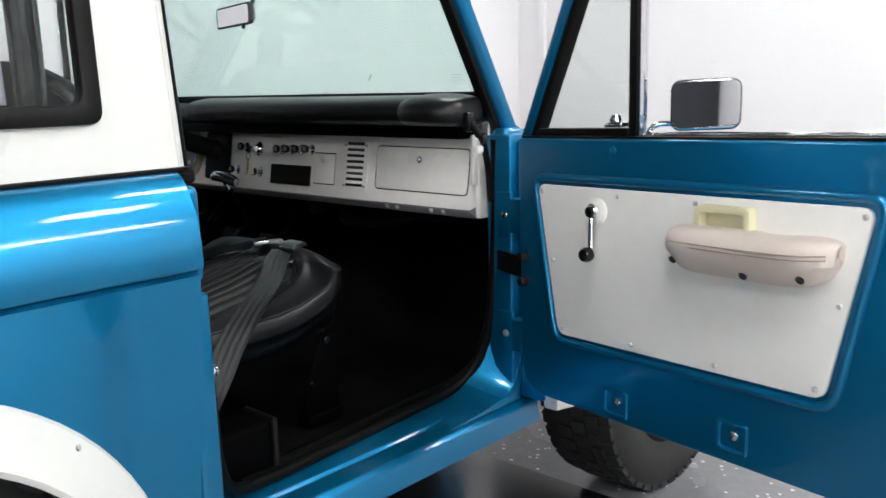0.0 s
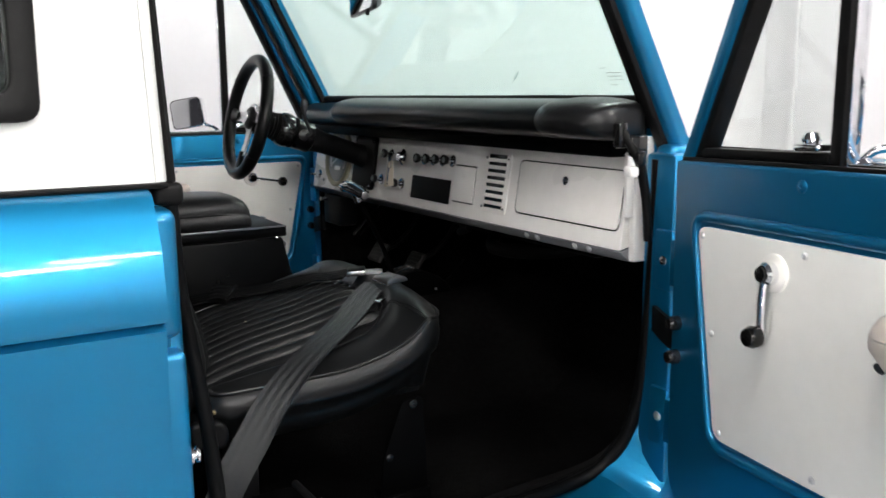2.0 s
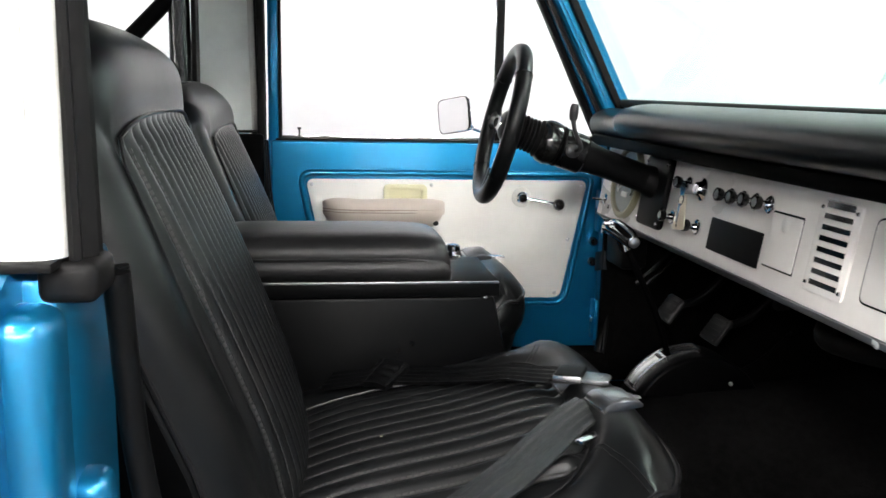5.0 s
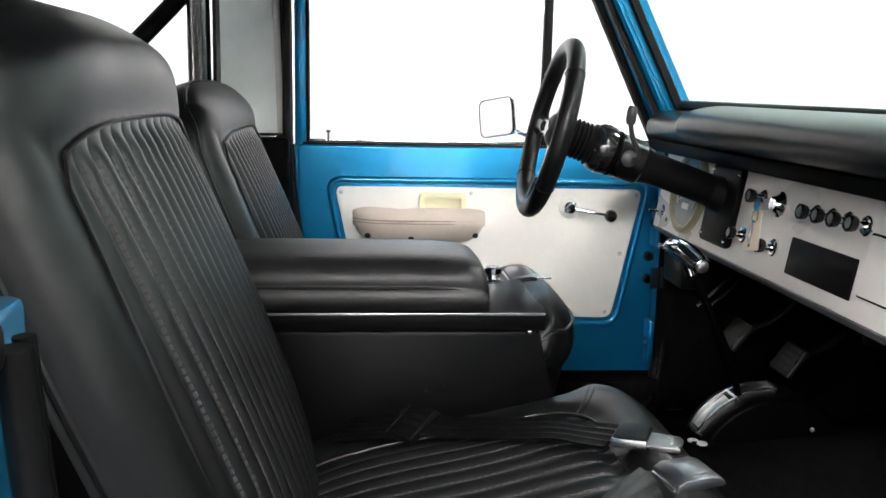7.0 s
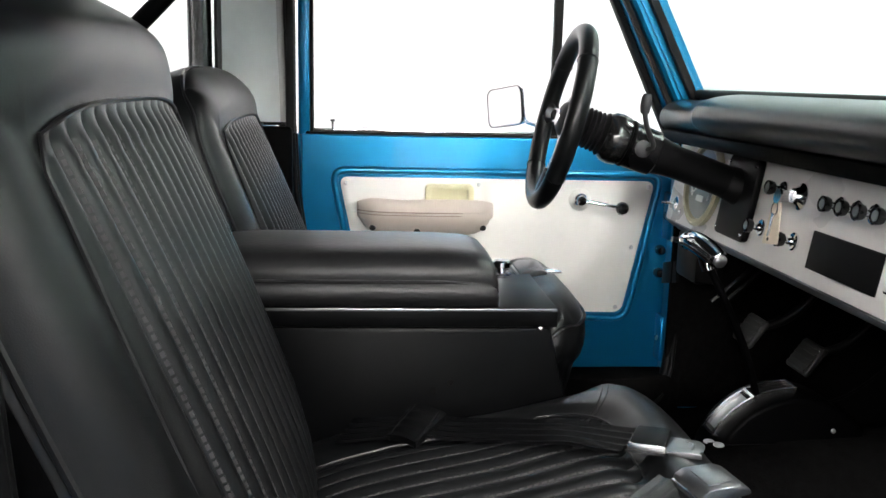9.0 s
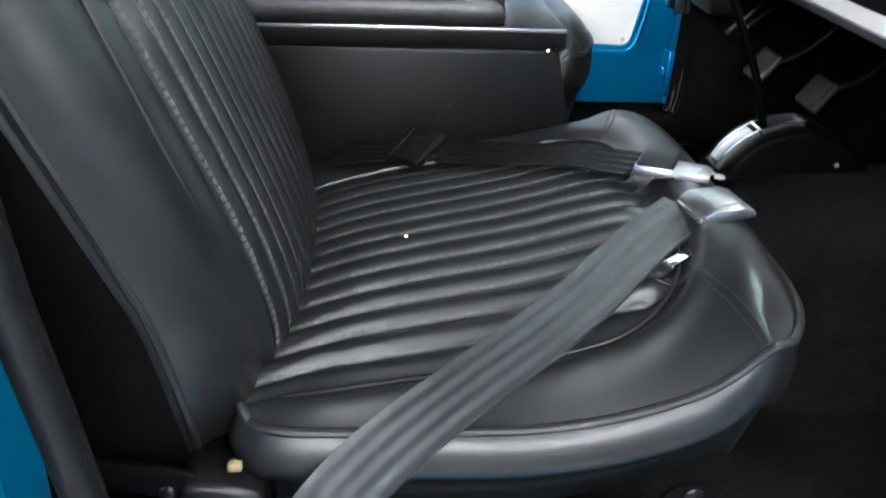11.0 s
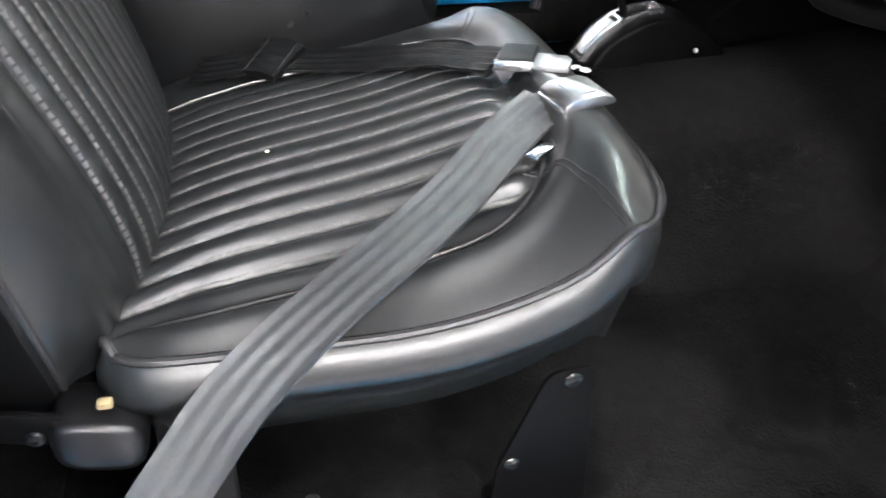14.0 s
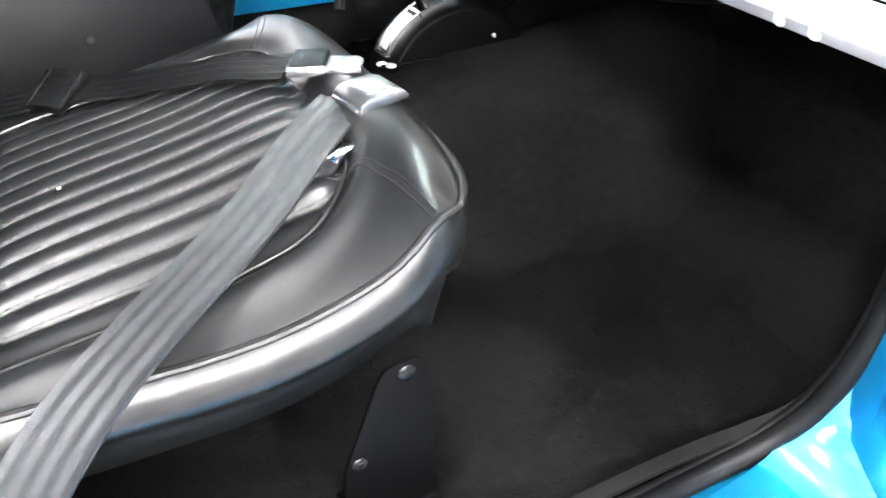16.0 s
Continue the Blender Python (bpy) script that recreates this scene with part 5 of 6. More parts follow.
def seat(name, move, label, LB=0.553, arch=0.525, back_x=0.0, puff=1.0, band=0.006):
    th = empty(name, move(SX0 + 0.2, SY, 0.505))

    def put(nm, bm, mat, parent=None, text="", sharp=38):
        return part(nm, mapped(bm, move), mat, parent or th, text, sharp)
    # cushion: a grid on top, then bands down the sides
    na, nb = 72, 64 + 12 * PLEATS
    bm = bmesh.new()
    grid = []
    for i in range(na + 1):
        a = -1 + 2 * i / na
        row = []
        for j in range(nb + 1):
            b = column(j, a)
            x, y = cushion_xy(a, b)
            row.append(bm.verts.new((x, y, cushion_z(x, y, a, b))))
        grid.append(row)
    for i in range(na):
        for j in range(nb):
            bm.faces.new((grid[i][j], grid[i + 1][j], grid[i + 1][j + 1], grid[i][j + 1]))
    loop = [grid[i][0] for i in range(na + 1)] + [grid[na][j] for j in range(1, nb + 1)] + [grid[i][nb] for i in range(na - 1, -1, -1)] + [grid[0][j] for j in range(nb - 1, 0, -1)]
    piping = [v.co.copy() for v in loop]
    cx, cy = (SX0 + SX1) / 2, SY
    prev = loop
    for grow, dz in ((0.006, -0.007), (0.0115, -0.018), (0.012, -0.028), (0.007, -0.038), (-0.006, -0.045), (-0.012, -0.060), (-0.020, -0.084), (-0.06, -0.090)):
        ring = []
        for p in piping:
            d = Vector((p.x - cx, p.y - cy, 0))
            d.normalize()
            w = max(0.0, min(1.0, (p.x - SX1 + 0.09) / 0.06))
            g = grow * (1 - w) + w * (0.6 * grow + 0.001 + 0.14 * dz)
            ring.append(bm.verts.new((p.x + d.x * g, p.y + d.y * g, p.z + dz * (1 + 0.36 * w))))
        n = len(ring)
        for i in range(n):
            bm.faces.new((prev[i], prev[(i + 1) % n], ring[(i + 1) % n], ring[i]))
        prev = ring
    bm.faces.new(prev)
    cu = put("cushion", bm, VINYL, None, "black vinyl cushion with pleated insert", 179)
    put("piping", tube([p + Vector((p.x - cx, p.y - cy, 0)).normalized() * 0.0012 + Vector((0, 0, 0.0008)) for p in piping[::3]], 0.0034, 8, closed=True), VINYL_PIPE, cu, "black vinyl piping")
    # piping round the insert
    hl = (SX1 - SX0) / 2
    half = [(u, -INS_W) for u in np.linspace(-0.98 * hl, INS_F - INS_R, 16)] + \
        [(INS_F - INS_R + INS_R * math.sin(q), -INS_W + INS_R * (1 - math.cos(q))) for q in np.linspace(0.2, 1.57, 8)]
    ring = []
    for u, v in half + [(u, -v) for u, v in half[::-1]]:
        a = u / hl
        b = (v + ins_mid(a)) / SHW
        x, y = cushion_xy(a, b)
        ring.append((x, y, cushion_z(x, y, a, b) + 0.0015))
    put("insert_piping", tube(ring, 0.0017, 6), VINYL_PIPE, cu, "black piping round the pleats")
    # stitched double seams over the front corners and along the pleats
    for s in (-1, 1):
        for da in (0.0, 0.035):
            ln = []
            for t in np.linspace(0, 1, 14):
                a = float(np.interp(t, [0, 0.35, 0.6, 1], [0.50, 0.62, 0.69, 0.78])) + da
                b = ins_mid(0.5) / SHW * (1 - t) + s * float(np.interp(t, [0, 0.35, 0.6, 1], [0.52, 0.62, 0.74, 0.97]))
                x, y = cushion_xy(a, b)
                ln.append((x, y, cushion_z(x, y, a, b) + 0.0002))
            put("corner_seam", tube(ln, 0.0008, 5), VINYL_PIPE, cu, "stitched corner seam")
    def bead(vs, fs, corners, way):
        """One stitch on four points of the surface, raised along way."""
        n0 = len(vs)
        q = [Vector(c) + way * 0.0004 for c in corners]
        q += [(q[0] + q[1]) / 2 + way * 0.0011, (q[2] + q[3]) / 2 + way * 0.0011]
        vs += [move(*v) for v in q]
        fs += [(n0, n0 + 4, n0 + 5, n0 + 3), (n0 + 1, n0 + 2, n0 + 5, n0 + 4), (n0, n0 + 1, n0 + 4), (n0 + 3, n0 + 5, n0 + 2)]
    vs, fs = [], []

    def on_top(a, v):
        b = (v + ins_mid(a)) / SHW
        x, y = cushion_xy(a, b)
        return x, y, cushion_z(x, y, a, b)
    for k in range(1, PLEATS):
        v = INS_W * (2 * k / PLEATS - 1) + 0.0028
        for i in range(46):
            a = -0.95 + 1.50 * i / 46
            if insert_dist(a + 0.02, (v + ins_mid(a)) / SHW) > -0.004:
                continue
            bead(vs, fs, [on_top(a, v - 0.0006), on_top(a, v + 0.0006), on_top(a + 0.021, v + 0.0006), on_top(a + 0.021, v - 0.0006)], Vector((0, 0, 1)))

    def stuff(nm, vs, fs, parent, mat):
        me = bpy.data.meshes.new(nm)
        me.from_pydata(vs, [], fs)
        me.materials.append(mat)
        ob = new(nm, me)
        WORLD[ob] = Matrix.Identity(4)
        ob.parent = parent
        ob.matrix_parent_inverse = WORLD[parent].inverted()
        return tagged(ob, "grey stitches along the pleats", kind="stuff")
    stuff("stitching", vs, fs, cu, DARK_THREAD)
    # backrest, in its own plan: b across, s up the back, t outward to the front
    base, lean = Vector((-0.705 + back_x, SY + 0.004, 0.724)), radians(21.3)
    upw, fro = Vector((-math.sin(lean), 0, math.cos(lean))), Vector((math.cos(lean), 0, math.sin(lean)))

    IW = 0.75      # half width of the pleated insert, as a share of the back's

    def back_pt(b, s, t):
        return base + Vector((0, b, 0)) + upw * s + fro * t

    def half_w(s):
        u = s / LB
        return SHW * float(np.interp(u, [0, 0.15, 0.5, 0.75, 1], [0.90, 0.97, 1.03, 1.05, 1.05]))

    def back_t(a, b):
        """Bulge of the front face; a up from -1 to 1, b across."""
        crown = 0.062 * puff * (1 - abs(b) ** 3.5) ** 0.6 * (1 - max(0.0, a) ** 5) ** 0.5 * (1 - max(0, -a) ** 8) ** 0.5
        crown -= 0.034 * max(0.0, -0.45 - a) ** 1.5 / 0.41 * abs(b) ** 2
        top = arch + 0.06 * (1 - (b / IW) ** 4) if abs(b) < IW else arch
        d = max((abs(b) - IW) * SHW, (a - top) * LB / 2)
        ins = max(0.0, min(1.0, -d / 0.024))
        pl = ins * (0.0092 * abs(math.cos(math.pi * b / IW * 15 / 2)) ** 0.8 - 0.0090)
        pl -= 0.008 * max(0.0, min(1.0, -d / 0.035)) * max(0.0, min(1.0, (a + 0.35) / (arch + 0.35))) ** 2
        head = 0.013 * puff ** 2 * math.exp(-((a - 0.78) / 0.13) ** 2)
        return crown + pl - 0.008 * math.exp(-(d / 0.02) ** 2) + head
    na, nb = 110, 240
    bm = bmesh.new()
    grid = []

    def back_xy(a, b):
        sa, sb = squircle(a, b, 4.2 if a > 0.3 else 4.2 + 6 * (0.3 - a), 9)
        s = LB * (0.5 + 0.5 * sa)
        return half_w(s) * sb, s
    for i in range(na + 1):
        a = -1 + 2 * i / na
        row = []
        for j in range(nb + 1):
            b = -1 + (1 - IW) * j / 30 if j < 30 else -IW + 2 * IW * (j - 30) / 180 if j <= 210 else IW + (1 - IW) * (j - 210) / 30
            bb, s = back_xy(a, b)
            row.append(bm.verts.new(back_pt(bb, s, back_t(a, b))))
        grid.append(row)
    for i in range(na):
        for j in range(nb):
            bm.faces.new((grid[i][j], grid[i + 1][j], grid[i + 1][j + 1], grid[i][j + 1]))
    loop = [grid[i][0] for i in range(na + 1)] + [grid[na][j] for j in range(1, nb + 1)] + [grid[i][nb] for i in range(na - 1, -1, -1)] + [grid[0][j] for j in range(nb - 1, 0, -1)]
    piping = [v.co.copy() for v in loop]
    mid = back_pt(0, LB / 2, 0)
    bk = put("backrest", bm, VINYL, None, "black vinyl backrest with pleated insert", 179)
    def skirt(steps, close):
        """Bands that run back from the front edge, each step of (outward, backward)."""
        bm = bmesh.new()
        prev = None
        for grow, dt in steps:
            ring = []
            for p in piping:
                d = p - mid
                d = (d - fro * d.dot(fro)).normalized()
                ring.append(bm.verts.new(p + d * grow + fro * dt))
            n = len(ring)
            if prev:
                for i in range(n):
                    bm.faces.new((prev[i], prev[(i + 1) % n], ring[(i + 1) % n], ring[i]))
            prev = ring
        if close:
            bm.faces.new(prev)
        return bm
    put("gusset", skirt(((0.0, 0.0), (0.004, -0.006), (0.005, -band)), False), VINYL, bk, "black vinyl side band", 100)
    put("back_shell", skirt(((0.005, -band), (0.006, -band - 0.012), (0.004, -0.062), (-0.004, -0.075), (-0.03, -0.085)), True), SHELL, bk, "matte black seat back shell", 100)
    put("piping", tube([p + fro * 0.001 for p in piping[::3]], 0.0028, 6, closed=True), VINYL_PIPE, bk, "black vinyl piping")
    ring = []
    for a, b in [(t, -IW) for t in np.linspace(-0.95, arch - 0.07, 16)] + [(arch + 0.06 * (1 - (t / IW) ** 4), t) for t in np.linspace(-IW + 0.04, IW - 0.04, 25)] + [(t, IW) for t in np.linspace(arch - 0.07, -0.95, 16)]:
        bb, s = back_xy(a, b)
        ring.append(back_pt(bb, s, back_t(a, b) + 0.0018 - 0.004 * max(0.0, min(1.0, (arch - 0.15 - a) / 0.8))))
    put("insert_piping", tube(ring, 0.0020, 6), VINYL_PIPE, bk, "black piping round the pleats")
    vs, fs = [], []

    def on_back(a, b):
        bb, s = back_xy(a, b)
        return back_pt(bb, s, back_t(a, b))
    for k in range(1, 15):
        b = -IW + 2 * IW * k / 15 + 0.0135
        for i in range(62):
            a = -0.95 + (0.93 + arch) * i / 62
            bead(vs, fs, [on_back(a, b - 0.0045), on_back(a, b + 0.0045), on_back(a + 0.0155, b + 0.0045), on_back(a + 0.0155, b - 0.0045)], fro)
    stuff("stitching", vs, fs, bk, THREAD)
    # hinge arm, its cover and the legs
    for s in (-1, 1):
        y = SY + s * (SHW + 0.006)
        put("hinge_arm", prism(round_poly([(-0.82, 0.752), (-0.76, 0.742), (-0.735, 0.735), (-0.735, 0.712), (-0.765, 0.718), (-0.82, 0.736)], 0.006, 3), "y", y - s * 0.014, y - s * 0.008, 0.001), LEG, None, "black hinge arm")
        put("hinge_bolt", screw_head((-0.756, y - s * 0.008, 0.722), (0, s, 0), 0.006), HOUSING)
        yy = SY + s * (SHW - 0.01)
        def cover(q, k):
            """One section of the cushioned hinge cover, drooping to the front."""
            sec = []
            for n in range(24):
                c, sn = math.cos(math.tau * n / 24), math.sin(math.tau * n / 24)
                u, v = math.copysign(abs(c) ** 0.62, c) * 0.029 * k, math.copysign(abs(sn) ** 0.62, sn) * 0.021 * k
                sec.append((-0.7195 + u, yy + s * q, 0.712 + v - 0.20 * u))
            return sec
        put("hinge_cover", loft([cover(q, k) for q, k in ((-0.04, 1.0), (0.004, 1.0), (0.011, 0.97), (0.015, 0.90), (0.0165, 0.7), (0.017, 0.3))]), HOUSING, None, "worn glossy black hinge cover", 100)
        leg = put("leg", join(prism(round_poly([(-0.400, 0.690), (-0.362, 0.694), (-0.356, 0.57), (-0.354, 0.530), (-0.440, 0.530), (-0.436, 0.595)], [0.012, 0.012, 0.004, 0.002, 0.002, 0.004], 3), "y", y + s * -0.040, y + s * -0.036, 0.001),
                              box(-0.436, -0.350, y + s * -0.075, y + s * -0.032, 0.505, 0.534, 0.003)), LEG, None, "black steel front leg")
        put("bolt", screw_head((-0.380, y - s * 0.036, 0.681), (0, s, 0), 0.008), HOUSING, leg)
        put("bolt", screw_head((-0.424, y - s * 0.036, 0.599), (0, s, 0), 0.007), HOUSING, leg)
        put("rear_leg", box(-0.69, -0.64, y - s * 0.05, y - s * 0.036, 0.505, 0.70, 0.004), SATIN_BLACK, None, "black steel rear leg")
        put("frame_rail", box(-0.70, -0.33, y - s * 0.12, y - s * 0.10, 0.675, 0.70, 0.004), SATIN_BLACK, None, "black frame rail")
    put("foam_scrap", moved(box(-0.005, 0.005, -0.004, 0.004, -0.0025, 0.003, 0.002), Matrix.Translation((-0.711, SY - SHW + 0.004, 0.742))), FOAM, None, "torn yellow foam at the corner")
    return tagged(th, label, "car seat", "front seats")


seat("bucket_seat", lambda x, y, z: (x, y, z), "black vinyl bucket seat with pleated centre beside the open door")
seat("bucket_seat", lambda x, y, z: (x + 0.012 - 0.008 * max(0.0, x + 0.6) / 0.32, -y, z + 0.012 * max(0.0, x + 0.6) / 0.3), "black vinyl bucket seat with pleated centre behind the steering wheel", 0.492, 0.58, -0.014, 0.62, 0.045)
tagged(part("lint_speck", moved(box(-0.0014, 0.0014, -0.001, 0.001, 0, 0.0012), Matrix.Translation((-0.592, -0.381, 0.8085))), CUP), "tiny pale lint speck on the seat cushion", "lint")

th = empty("accelerator_cable", (0.30, 0.43, 0.60))
part("sleeve", tube(spline([(0.262, 0.480, 0.578), (0.280, 0.452, 0.602), (0.300, 0.420, 0.640), (0.328, 0.392, 0.690)], 6), 0.003, 8), WEATHERSTRIP, th)
tagged(th, "thin grey cable lying against the carpeted toe board", "cable")

# centre console -----------------------------------------------------------
con = empty("centre_console", (-0.57, 0.0, 0.5))
CY0, CY1 = -0.100, 0.085
part("body", prism([(-0.80, 0.51), (-0.33, 0.60), (-0.365, 0.70), (-0.40, 0.83), (-0.415, 0.895), (-0.80, 0.895)], "y", CY0, CY1, 0.006), CONSOLE, con, "satin black console box")
part("rim", box(-0.80, -0.408, CY0 - 0.0015, CY1 + 0.0015, 0.8955, 0.917, 0.002), CONSOLE, con, "satin black console rim")
# thin brushed metal line along the rim's top, passenger side only
part("rim_edge", box(-0.80, -0.410, CY0 - 0.0030, CY0 - 0.0014, 0.9145, 0.9180, 0.0008), BUCKLE, con, "bright rim edge")
secs = []
for x, k in ((-0.80, 0.96), (-0.76, 1.0), (-0.60, 1.0), (-0.54, 0.99), (-0.505, 0.95), (-0.488, 0.86), (-0.480, 0.72), (-0.477, 0.5)):
    w, h = (CY1 - CY0) / 2 * (0.9 + 0.1 * k), 0.062 * k
    m = (CY0 + CY1) / 2
    prof = [(m - w, 0.919), (m - w - 0.004, 0.93), (m - w - 0.002, 0.919 + h * 0.42), (m - w + 0.002, 0.919 + h * 0.47), (m - w + 0.001, 0.919 + h * 0.52), (m - w + 0.005, 0.919 + h * 0.78), (m - w + 0.02, 0.919 + h * 0.95), (m - w + 0.05, 0.919 + h),
            (m, 0.919 + h * 1.03), (m + w - 0.05, 0.919 + h), (m + w - 0.02, 0.919 + h * 0.95), (m + w - 0.005, 0.919 + h * 0.78), (m + w - 0.001, 0.919 + h * 0.52), (m + w - 0.002, 0.919 + h * 0.47), (m + w + 0.002, 0.919 + h * 0.42), (m + w + 0.004, 0.93), (m + w, 0.919)]
    secs.append([(x, y, z) for y, z in prof])
lid = part("lid_pad", loft(secs), VINYL_CRINKLE, con, "black padded vinyl lid", 75)
part("lid_seam", tube(spline([(-0.79, CY0 + 0.0, 0.919 + 0.062 * 0.47), (-0.6, CY0 - 0.0005, 0.919 + 0.062 * 0.47), (-0.54, CY0 + 0.001, 0.919 + 0.061 * 0.47), (-0.49, CY0 + 0.008, 0.919 + 0.052 * 0.47), (-0.477, CY0 + 0.04, 0.94)], 6), 0.0022, 6), VINYL_PIPE, lid)
part("latch_knob", lathe([(0.014, 0), (0.014, 0.003), (0.007, 0.005), (0.006, 0.011), (0.0115, 0.013), (0.0115, 0.020), (0.009, 0.022), (0.0005, 0.022)], Matrix.Translation((-0.450, 0.072, 0.917)), 20), CHROME, con, "chrome latch knob")
for x, z in ((-0.531, 0.829), (-0.55, 0.819)):
    part("hole", lathe([(0.004, 0), (0.004, 0.0006), (0.0003, 0.0006)], facing((x, CY0 - 0.0001, z), (0, -1, 0)), 10), GUM, con, "small drilled hole")
part("rivet", screw_head((-0.428, CY0 - 0.0002, 0.894), (0, -1, 0), 0.0032), STEEL, con)
tagged(con, "black centre console with padded lid between the seats", "console")

# seat belts ---------------------------------------------------------------
def buckle(th, at, way, up, k=1.0):
    """A chrome lift-flap buckle lying along way."""
    way, up = Vector(way).normalized(), Vector(up)
    s = up.cross(way).normalized()
    up = way.cross(s)
    m = Matrix(((way.x, s.x, up.x, at[0]), (way.y, s.y, up.y, at[1]), (way.z, s.z, up.z, at[2]), (0, 0, 0, 1))) @ Matrix.Scale(k, 4)
    cover = prism([(-0.036, 0.0), (0.036, 0.0), (0.040, 0.003), (0.034, 0.010), (0.02, 0.016), (-0.022, 0.018), (-0.034, 0.012)], "y", -0.029, 0.029, 0.0025, 2)
    c = part("buckle", moved(cover, m), BUCKLE, th, "brushed chrome lift-flap buckle")
    part("buckle_flap", moved(box(-0.018, 0.016, -0.018, 0.018, 0.016, 0.0185, 0.001), m), BUCKLE, c, "brushed metal flap")
    part("buckle_slot", moved(box(-0.040, -0.030, -0.026, 0.026, 0.002, 0.008, 0.002), m), STEEL, c)
    return c


ob = empty("seat_belt", (-0.70, -0.64, 0.51))
line = [(-0.762, -0.612, 0.515), (-0.740, -0.612, 0.57), (-0.712, -0.612, 0.625), (-0.692, -0.611, 0.660), (-0.665, -0.609, 0.700), (-0.637, -0.606, 0.741), (-0.60, -0.598, 0.778),
        (-0.556, -0.580, 0.805), (-0.5115, -0.549, 0.818), (-0.466, -0.506, 0.826), (-0.409, -0.446, 0.840), (-0.366, -0.412, 0.851)]
pts = spline(line, 6)
sd = []
for i in range(len(pts)):
    t = i / (len(pts) - 1)
    a, b = Vector((0.93, 0.1, -0.33)), Vector((0.58, -0.80, 0.0))
    w = min(1.0, max(0.0, (t - 0.05) / 0.55))
    sd.append((a * (1 - w) + b * w).normalized())
part("webbing", ribbon(pts, sd, 0.048, 0.0022, 0.0005), WEB, ob, "black ribbed webbing")
buckle(ob, (-0.349, -0.425, 0.855), (0.92, 0.25, 0.05), (-0.05, -0.1, 1), 0.66)
part("webbing_slide", moved(box(-0.021, 0.021, -0.005, 0.005, -0.0018, 0.0018, 0.001), Matrix.Translation((-0.388, -0.471, 0.838)) @ Matrix.Rotation(radians(41), 4, "Z")), CHROME, ob, "chrome webbing slide")
tagged(ob, "black lap belt with chrome buckle lying across the passenger cushion", "seat belt", "lap belts")
ib = empty("seat_belt", (-0.6, -0.15, 0.78))
line = [(-0.650, -0.172, 0.800), (-0.612, -0.190, 0.810), (-0.571, -0.200, 0.816), (-0.529, -0.217, 0.820), (-0.495, -0.237, 0.827), (-0.464, -0.262, 0.836), (-0.436, -0.288, 0.846), (-0.410, -0.312, 0.851), (-0.388, -0.340, 0.858)]
pts = spline(line, 6)
part("webbing", ribbon(pts, [Vector((-0.10, -0.97, -0.12)).lerp(Vector((-0.25, -0.95, -0.03)), i / (len(pts) - 1)) for i in range(len(pts))], 0.044, 0.002, 0.0011), WEB_SHADED, ib, "black ribbed webbing")
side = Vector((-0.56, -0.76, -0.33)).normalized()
fold = part("webbing_fold", ribbon([(-0.592, -0.192, 0.8175), (-0.581, -0.200, 0.8205), (-0.570, -0.208, 0.8205), (-0.560, -0.216, 0.8180)], side, 0.052, 0.008, 0.0006), WEB_SHADED, ib, "folded sewn webbing end")
for q in ((-0.589, -0.1945, 0.8232), (-0.563, -0.214, 0.8236)):
    part("stitch_line", tube([Vector(q) - side * 0.025, Vector(q) + side * 0.025], 0.0011, 6), WEATHERSTRIP, fold, "grey stitch line")
w = Vector((0.83, -0.42, 0.05)).normalized()
m = Matrix(((w.x, 0.42, 0, -0.366), (w.y, 0.83, 0, -0.350), (0.05, 0, 1, 0.858), (0, 0, 0, 1))) @ Matrix.Scale(0.82, 4)
tp = part("tongue_clasp", moved(box(-0.03, 0.008, -0.026, 0.03, 0.0, 0.012, 0.003), m), SATIN_BLACK, ib, "black clasp cover")
part("clasp_edge", moved(join(box(-0.031, 0.009, -0.029, -0.0255, 0.0, 0.011, 0.001), box(-0.03, -0.026, -0.028, 0.0, 0.0, 0.011, 0.001)), m), STEEL, tp, "bright clasp edge")
tn = round_poly([(0.006, -0.024), (0.040, -0.020), (0.046, -0.01), (0.046, 0.01), (0.040, 0.02), (0.006, 0.024)], 0.003, 3)
part("tongue", moved(join(prism(tn, "z", 0.002, 0.0045, 0.0008), box(0.012, 0.046, -0.024, -0.02, 0.0, 0.006, 0.001), box(0.033, 0.036, -0.010, 0.010, 0.0045, 0.006, 0.0005), box(0.026, 0.036, 0.0085, 0.0105, 0.0045, 0.006, 0.0005)), m), BUCKLE, tp, "chrome belt tongue")
tagged(ib, "black lap belt half with chrome tongue lying on the passenger cushion", "seat belt", "lap belts")
db = empty("seat_belt", (-0.4, 0.22, 0.87))
part("webbing", ribbon(spline([(-0.60, 0.14, 0.832), (-0.52, 0.17, 0.842), (-0.45, 0.205, 0.868), (-0.398, 0.232, 0.886)], 6), (0.4, -0.9, 0.0), 0.05, 0.002), WEB, db, "black webbing")
buckle(db, (-0.382, 0.238, 0.888), (0.9, 0.2, 0.06), (-0.1, -0.35, 1), 0.62)
part("tongue", moved(box(-0.02, 0.02, -0.012, 0.012, -0.001, 0.001, 0.0005), Matrix.Translation((-0.352, 0.240, 0.889)) @ Matrix.Rotation(radians(4), 4, "Y")), CHROME, db, "chrome tongue")
tagged(db, "black lap belt with chrome buckle on the driver seat", "seat belt", "lap belts")


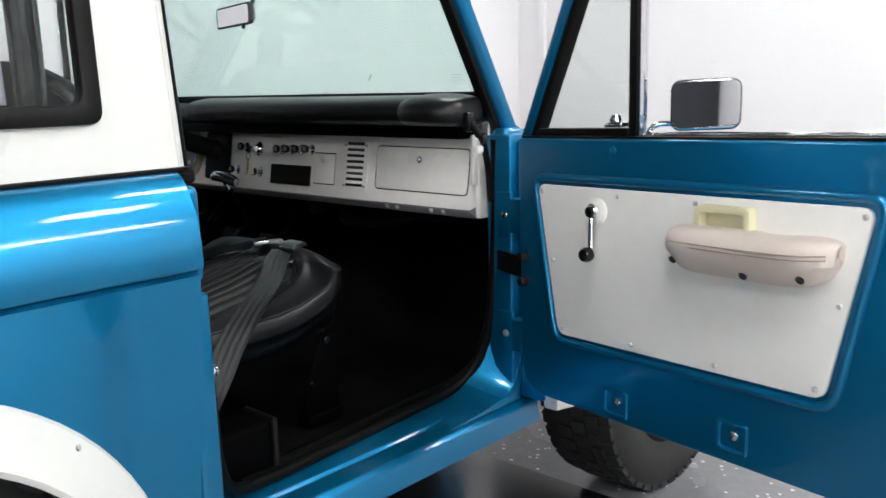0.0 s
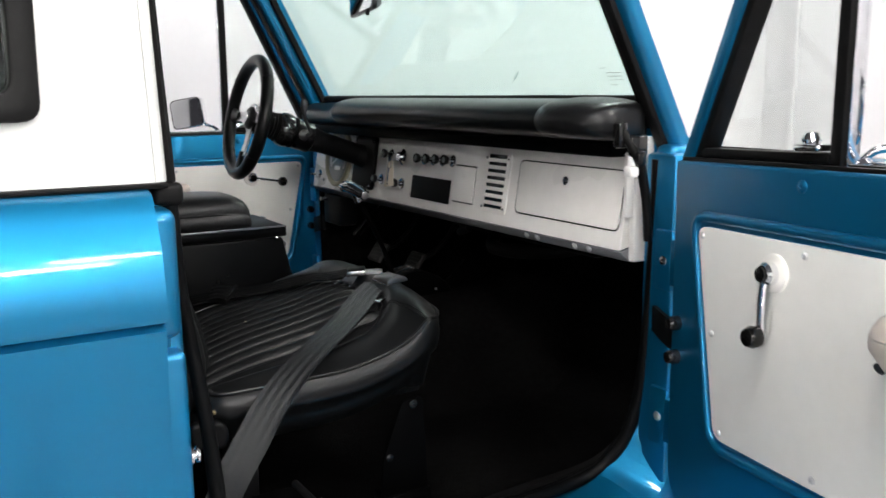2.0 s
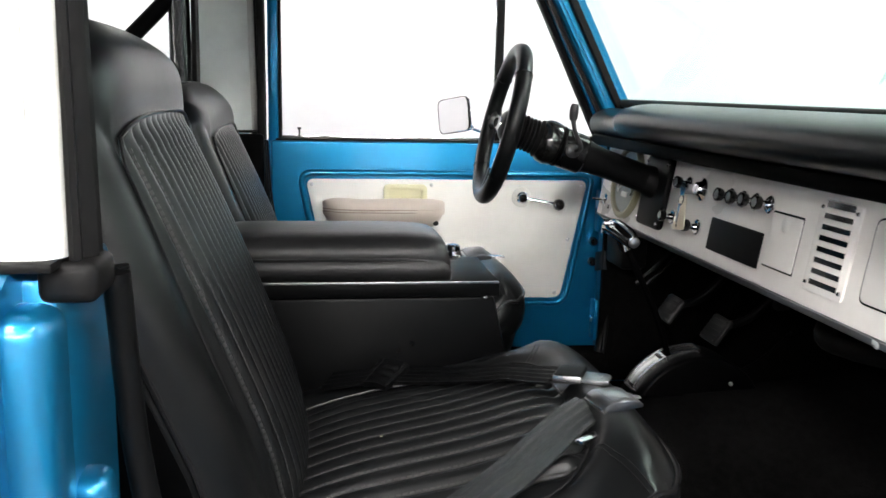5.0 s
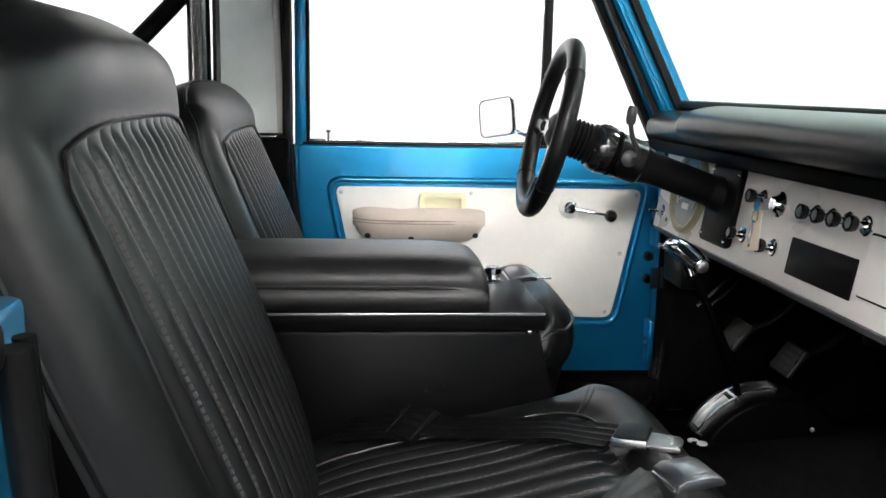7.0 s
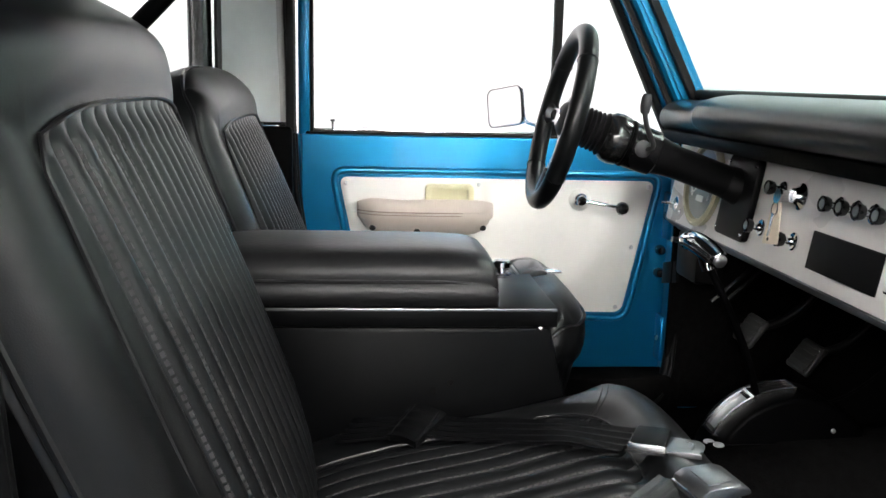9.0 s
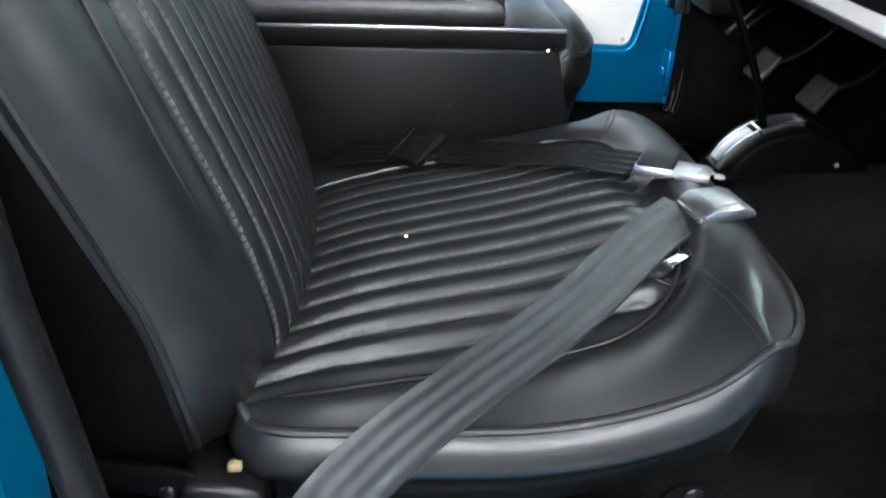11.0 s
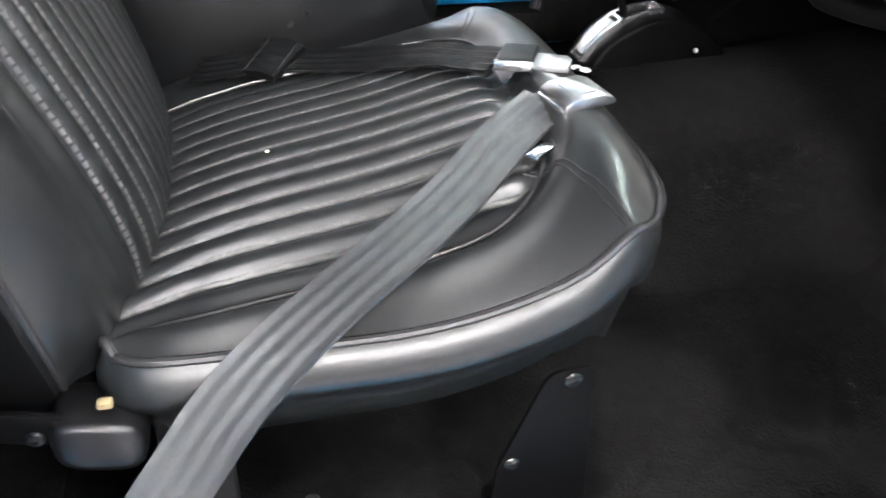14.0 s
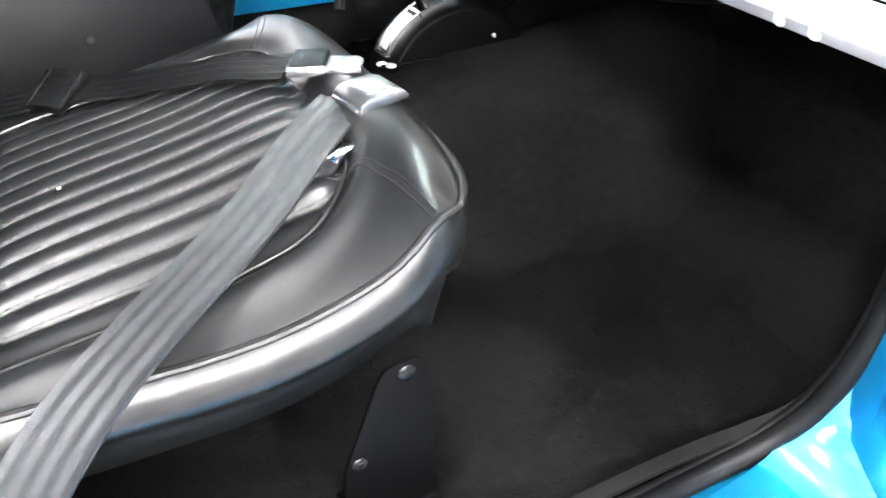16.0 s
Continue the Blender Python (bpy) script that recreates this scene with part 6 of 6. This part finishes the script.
# wheels -------------------------------------------------------------------
def road_wheel(cx, cy, cz, r, w, steer, label):
    th = empty("road_wheel", (cx, cy, 0.0))
    m = Matrix.Translation((cx, cy, cz)) @ Matrix.Rotation(radians(steer), 4, "Z") @ Matrix.Rotation(radians(90), 4, "X")
    prof = [(r * 0.60, -w * 0.42), (r * 0.72, -w * 0.50), (r * 0.88, -w * 0.50), (r * 0.965, -w * 0.42), (r * 0.985, -w * 0.30), (r * 0.985, w * 0.30), (r * 0.965, w * 0.42), (r * 0.88, w * 0.50), (r * 0.72, w * 0.50), (r * 0.60, w * 0.42)]
    rings = [[(rr * math.cos(k * math.tau / 60), rr * math.sin(k * math.tau / 60), h) for k in range(60)] for rr, h in prof]
    ty = part("tyre", moved(loft(rings), m), TYRE, th, "black knobbly tyre")
    block = bmesh.new()
    bmesh.ops.create_cube(block, size=1)
    lug_mesh = bpy.data.meshes.new("tread_block")
    block.to_mesh(lug_mesh)
    block.free()
    lug_mesh.materials.append(TYRE)
    for k in range(44):
        for j, (h0, h1) in enumerate(((-0.43, -0.28), (-0.24, -0.06), (-0.03, 0.13), (0.17, 0.29), (0.31, 0.44))):
            a0 = (k + 0.5 * (j % 2)) * math.tau / 44
            lug = new("tread_block", lug_mesh)
            lug.parent = ty
            lug.matrix_local = m @ Matrix.Rotation(a0, 4, "Z") @ Matrix.Translation((r * (0.985 if abs(h0 + h1) < 0.5 else 0.972), 0, w * (h0 + h1) / 2)) @ Matrix.Diagonal((r * 0.04, r * 0.1, w * (h1 - h0), 1))
    part("rim", moved(lathe([(r * 0.60, -w * 0.42), (r * 0.58, -w * 0.3), (r * 0.2, -w * 0.2), (r * 0.15, w * 0.1), (r * 0.5, w * 0.2), (r * 0.62, w * 0.43), (r * 0.60, w * 0.44)], None, 40), m), SATIN_BLACK, th, "dark steel wheel rim")
    return tagged(th, label, "wheel", "road wheels")


road_wheel(0.75, -0.64, 0.37, 0.37, 0.25, 0, "front road wheel with knobbly black tyre on the studio floor")
road_wheel(0.72, 0.62, 0.385, 0.385, 0.25, 0, "front road wheel with knobbly black tyre on the studio floor")
road_wheel(-1.29, -0.62, 0.385, 0.385, 0.25, 0, "rear road wheel with knobbly black tyre on the studio floor")
road_wheel(-1.29, 0.62, 0.385, 0.385, 0.25, 0, "rear road wheel with knobbly black tyre on the studio floor")
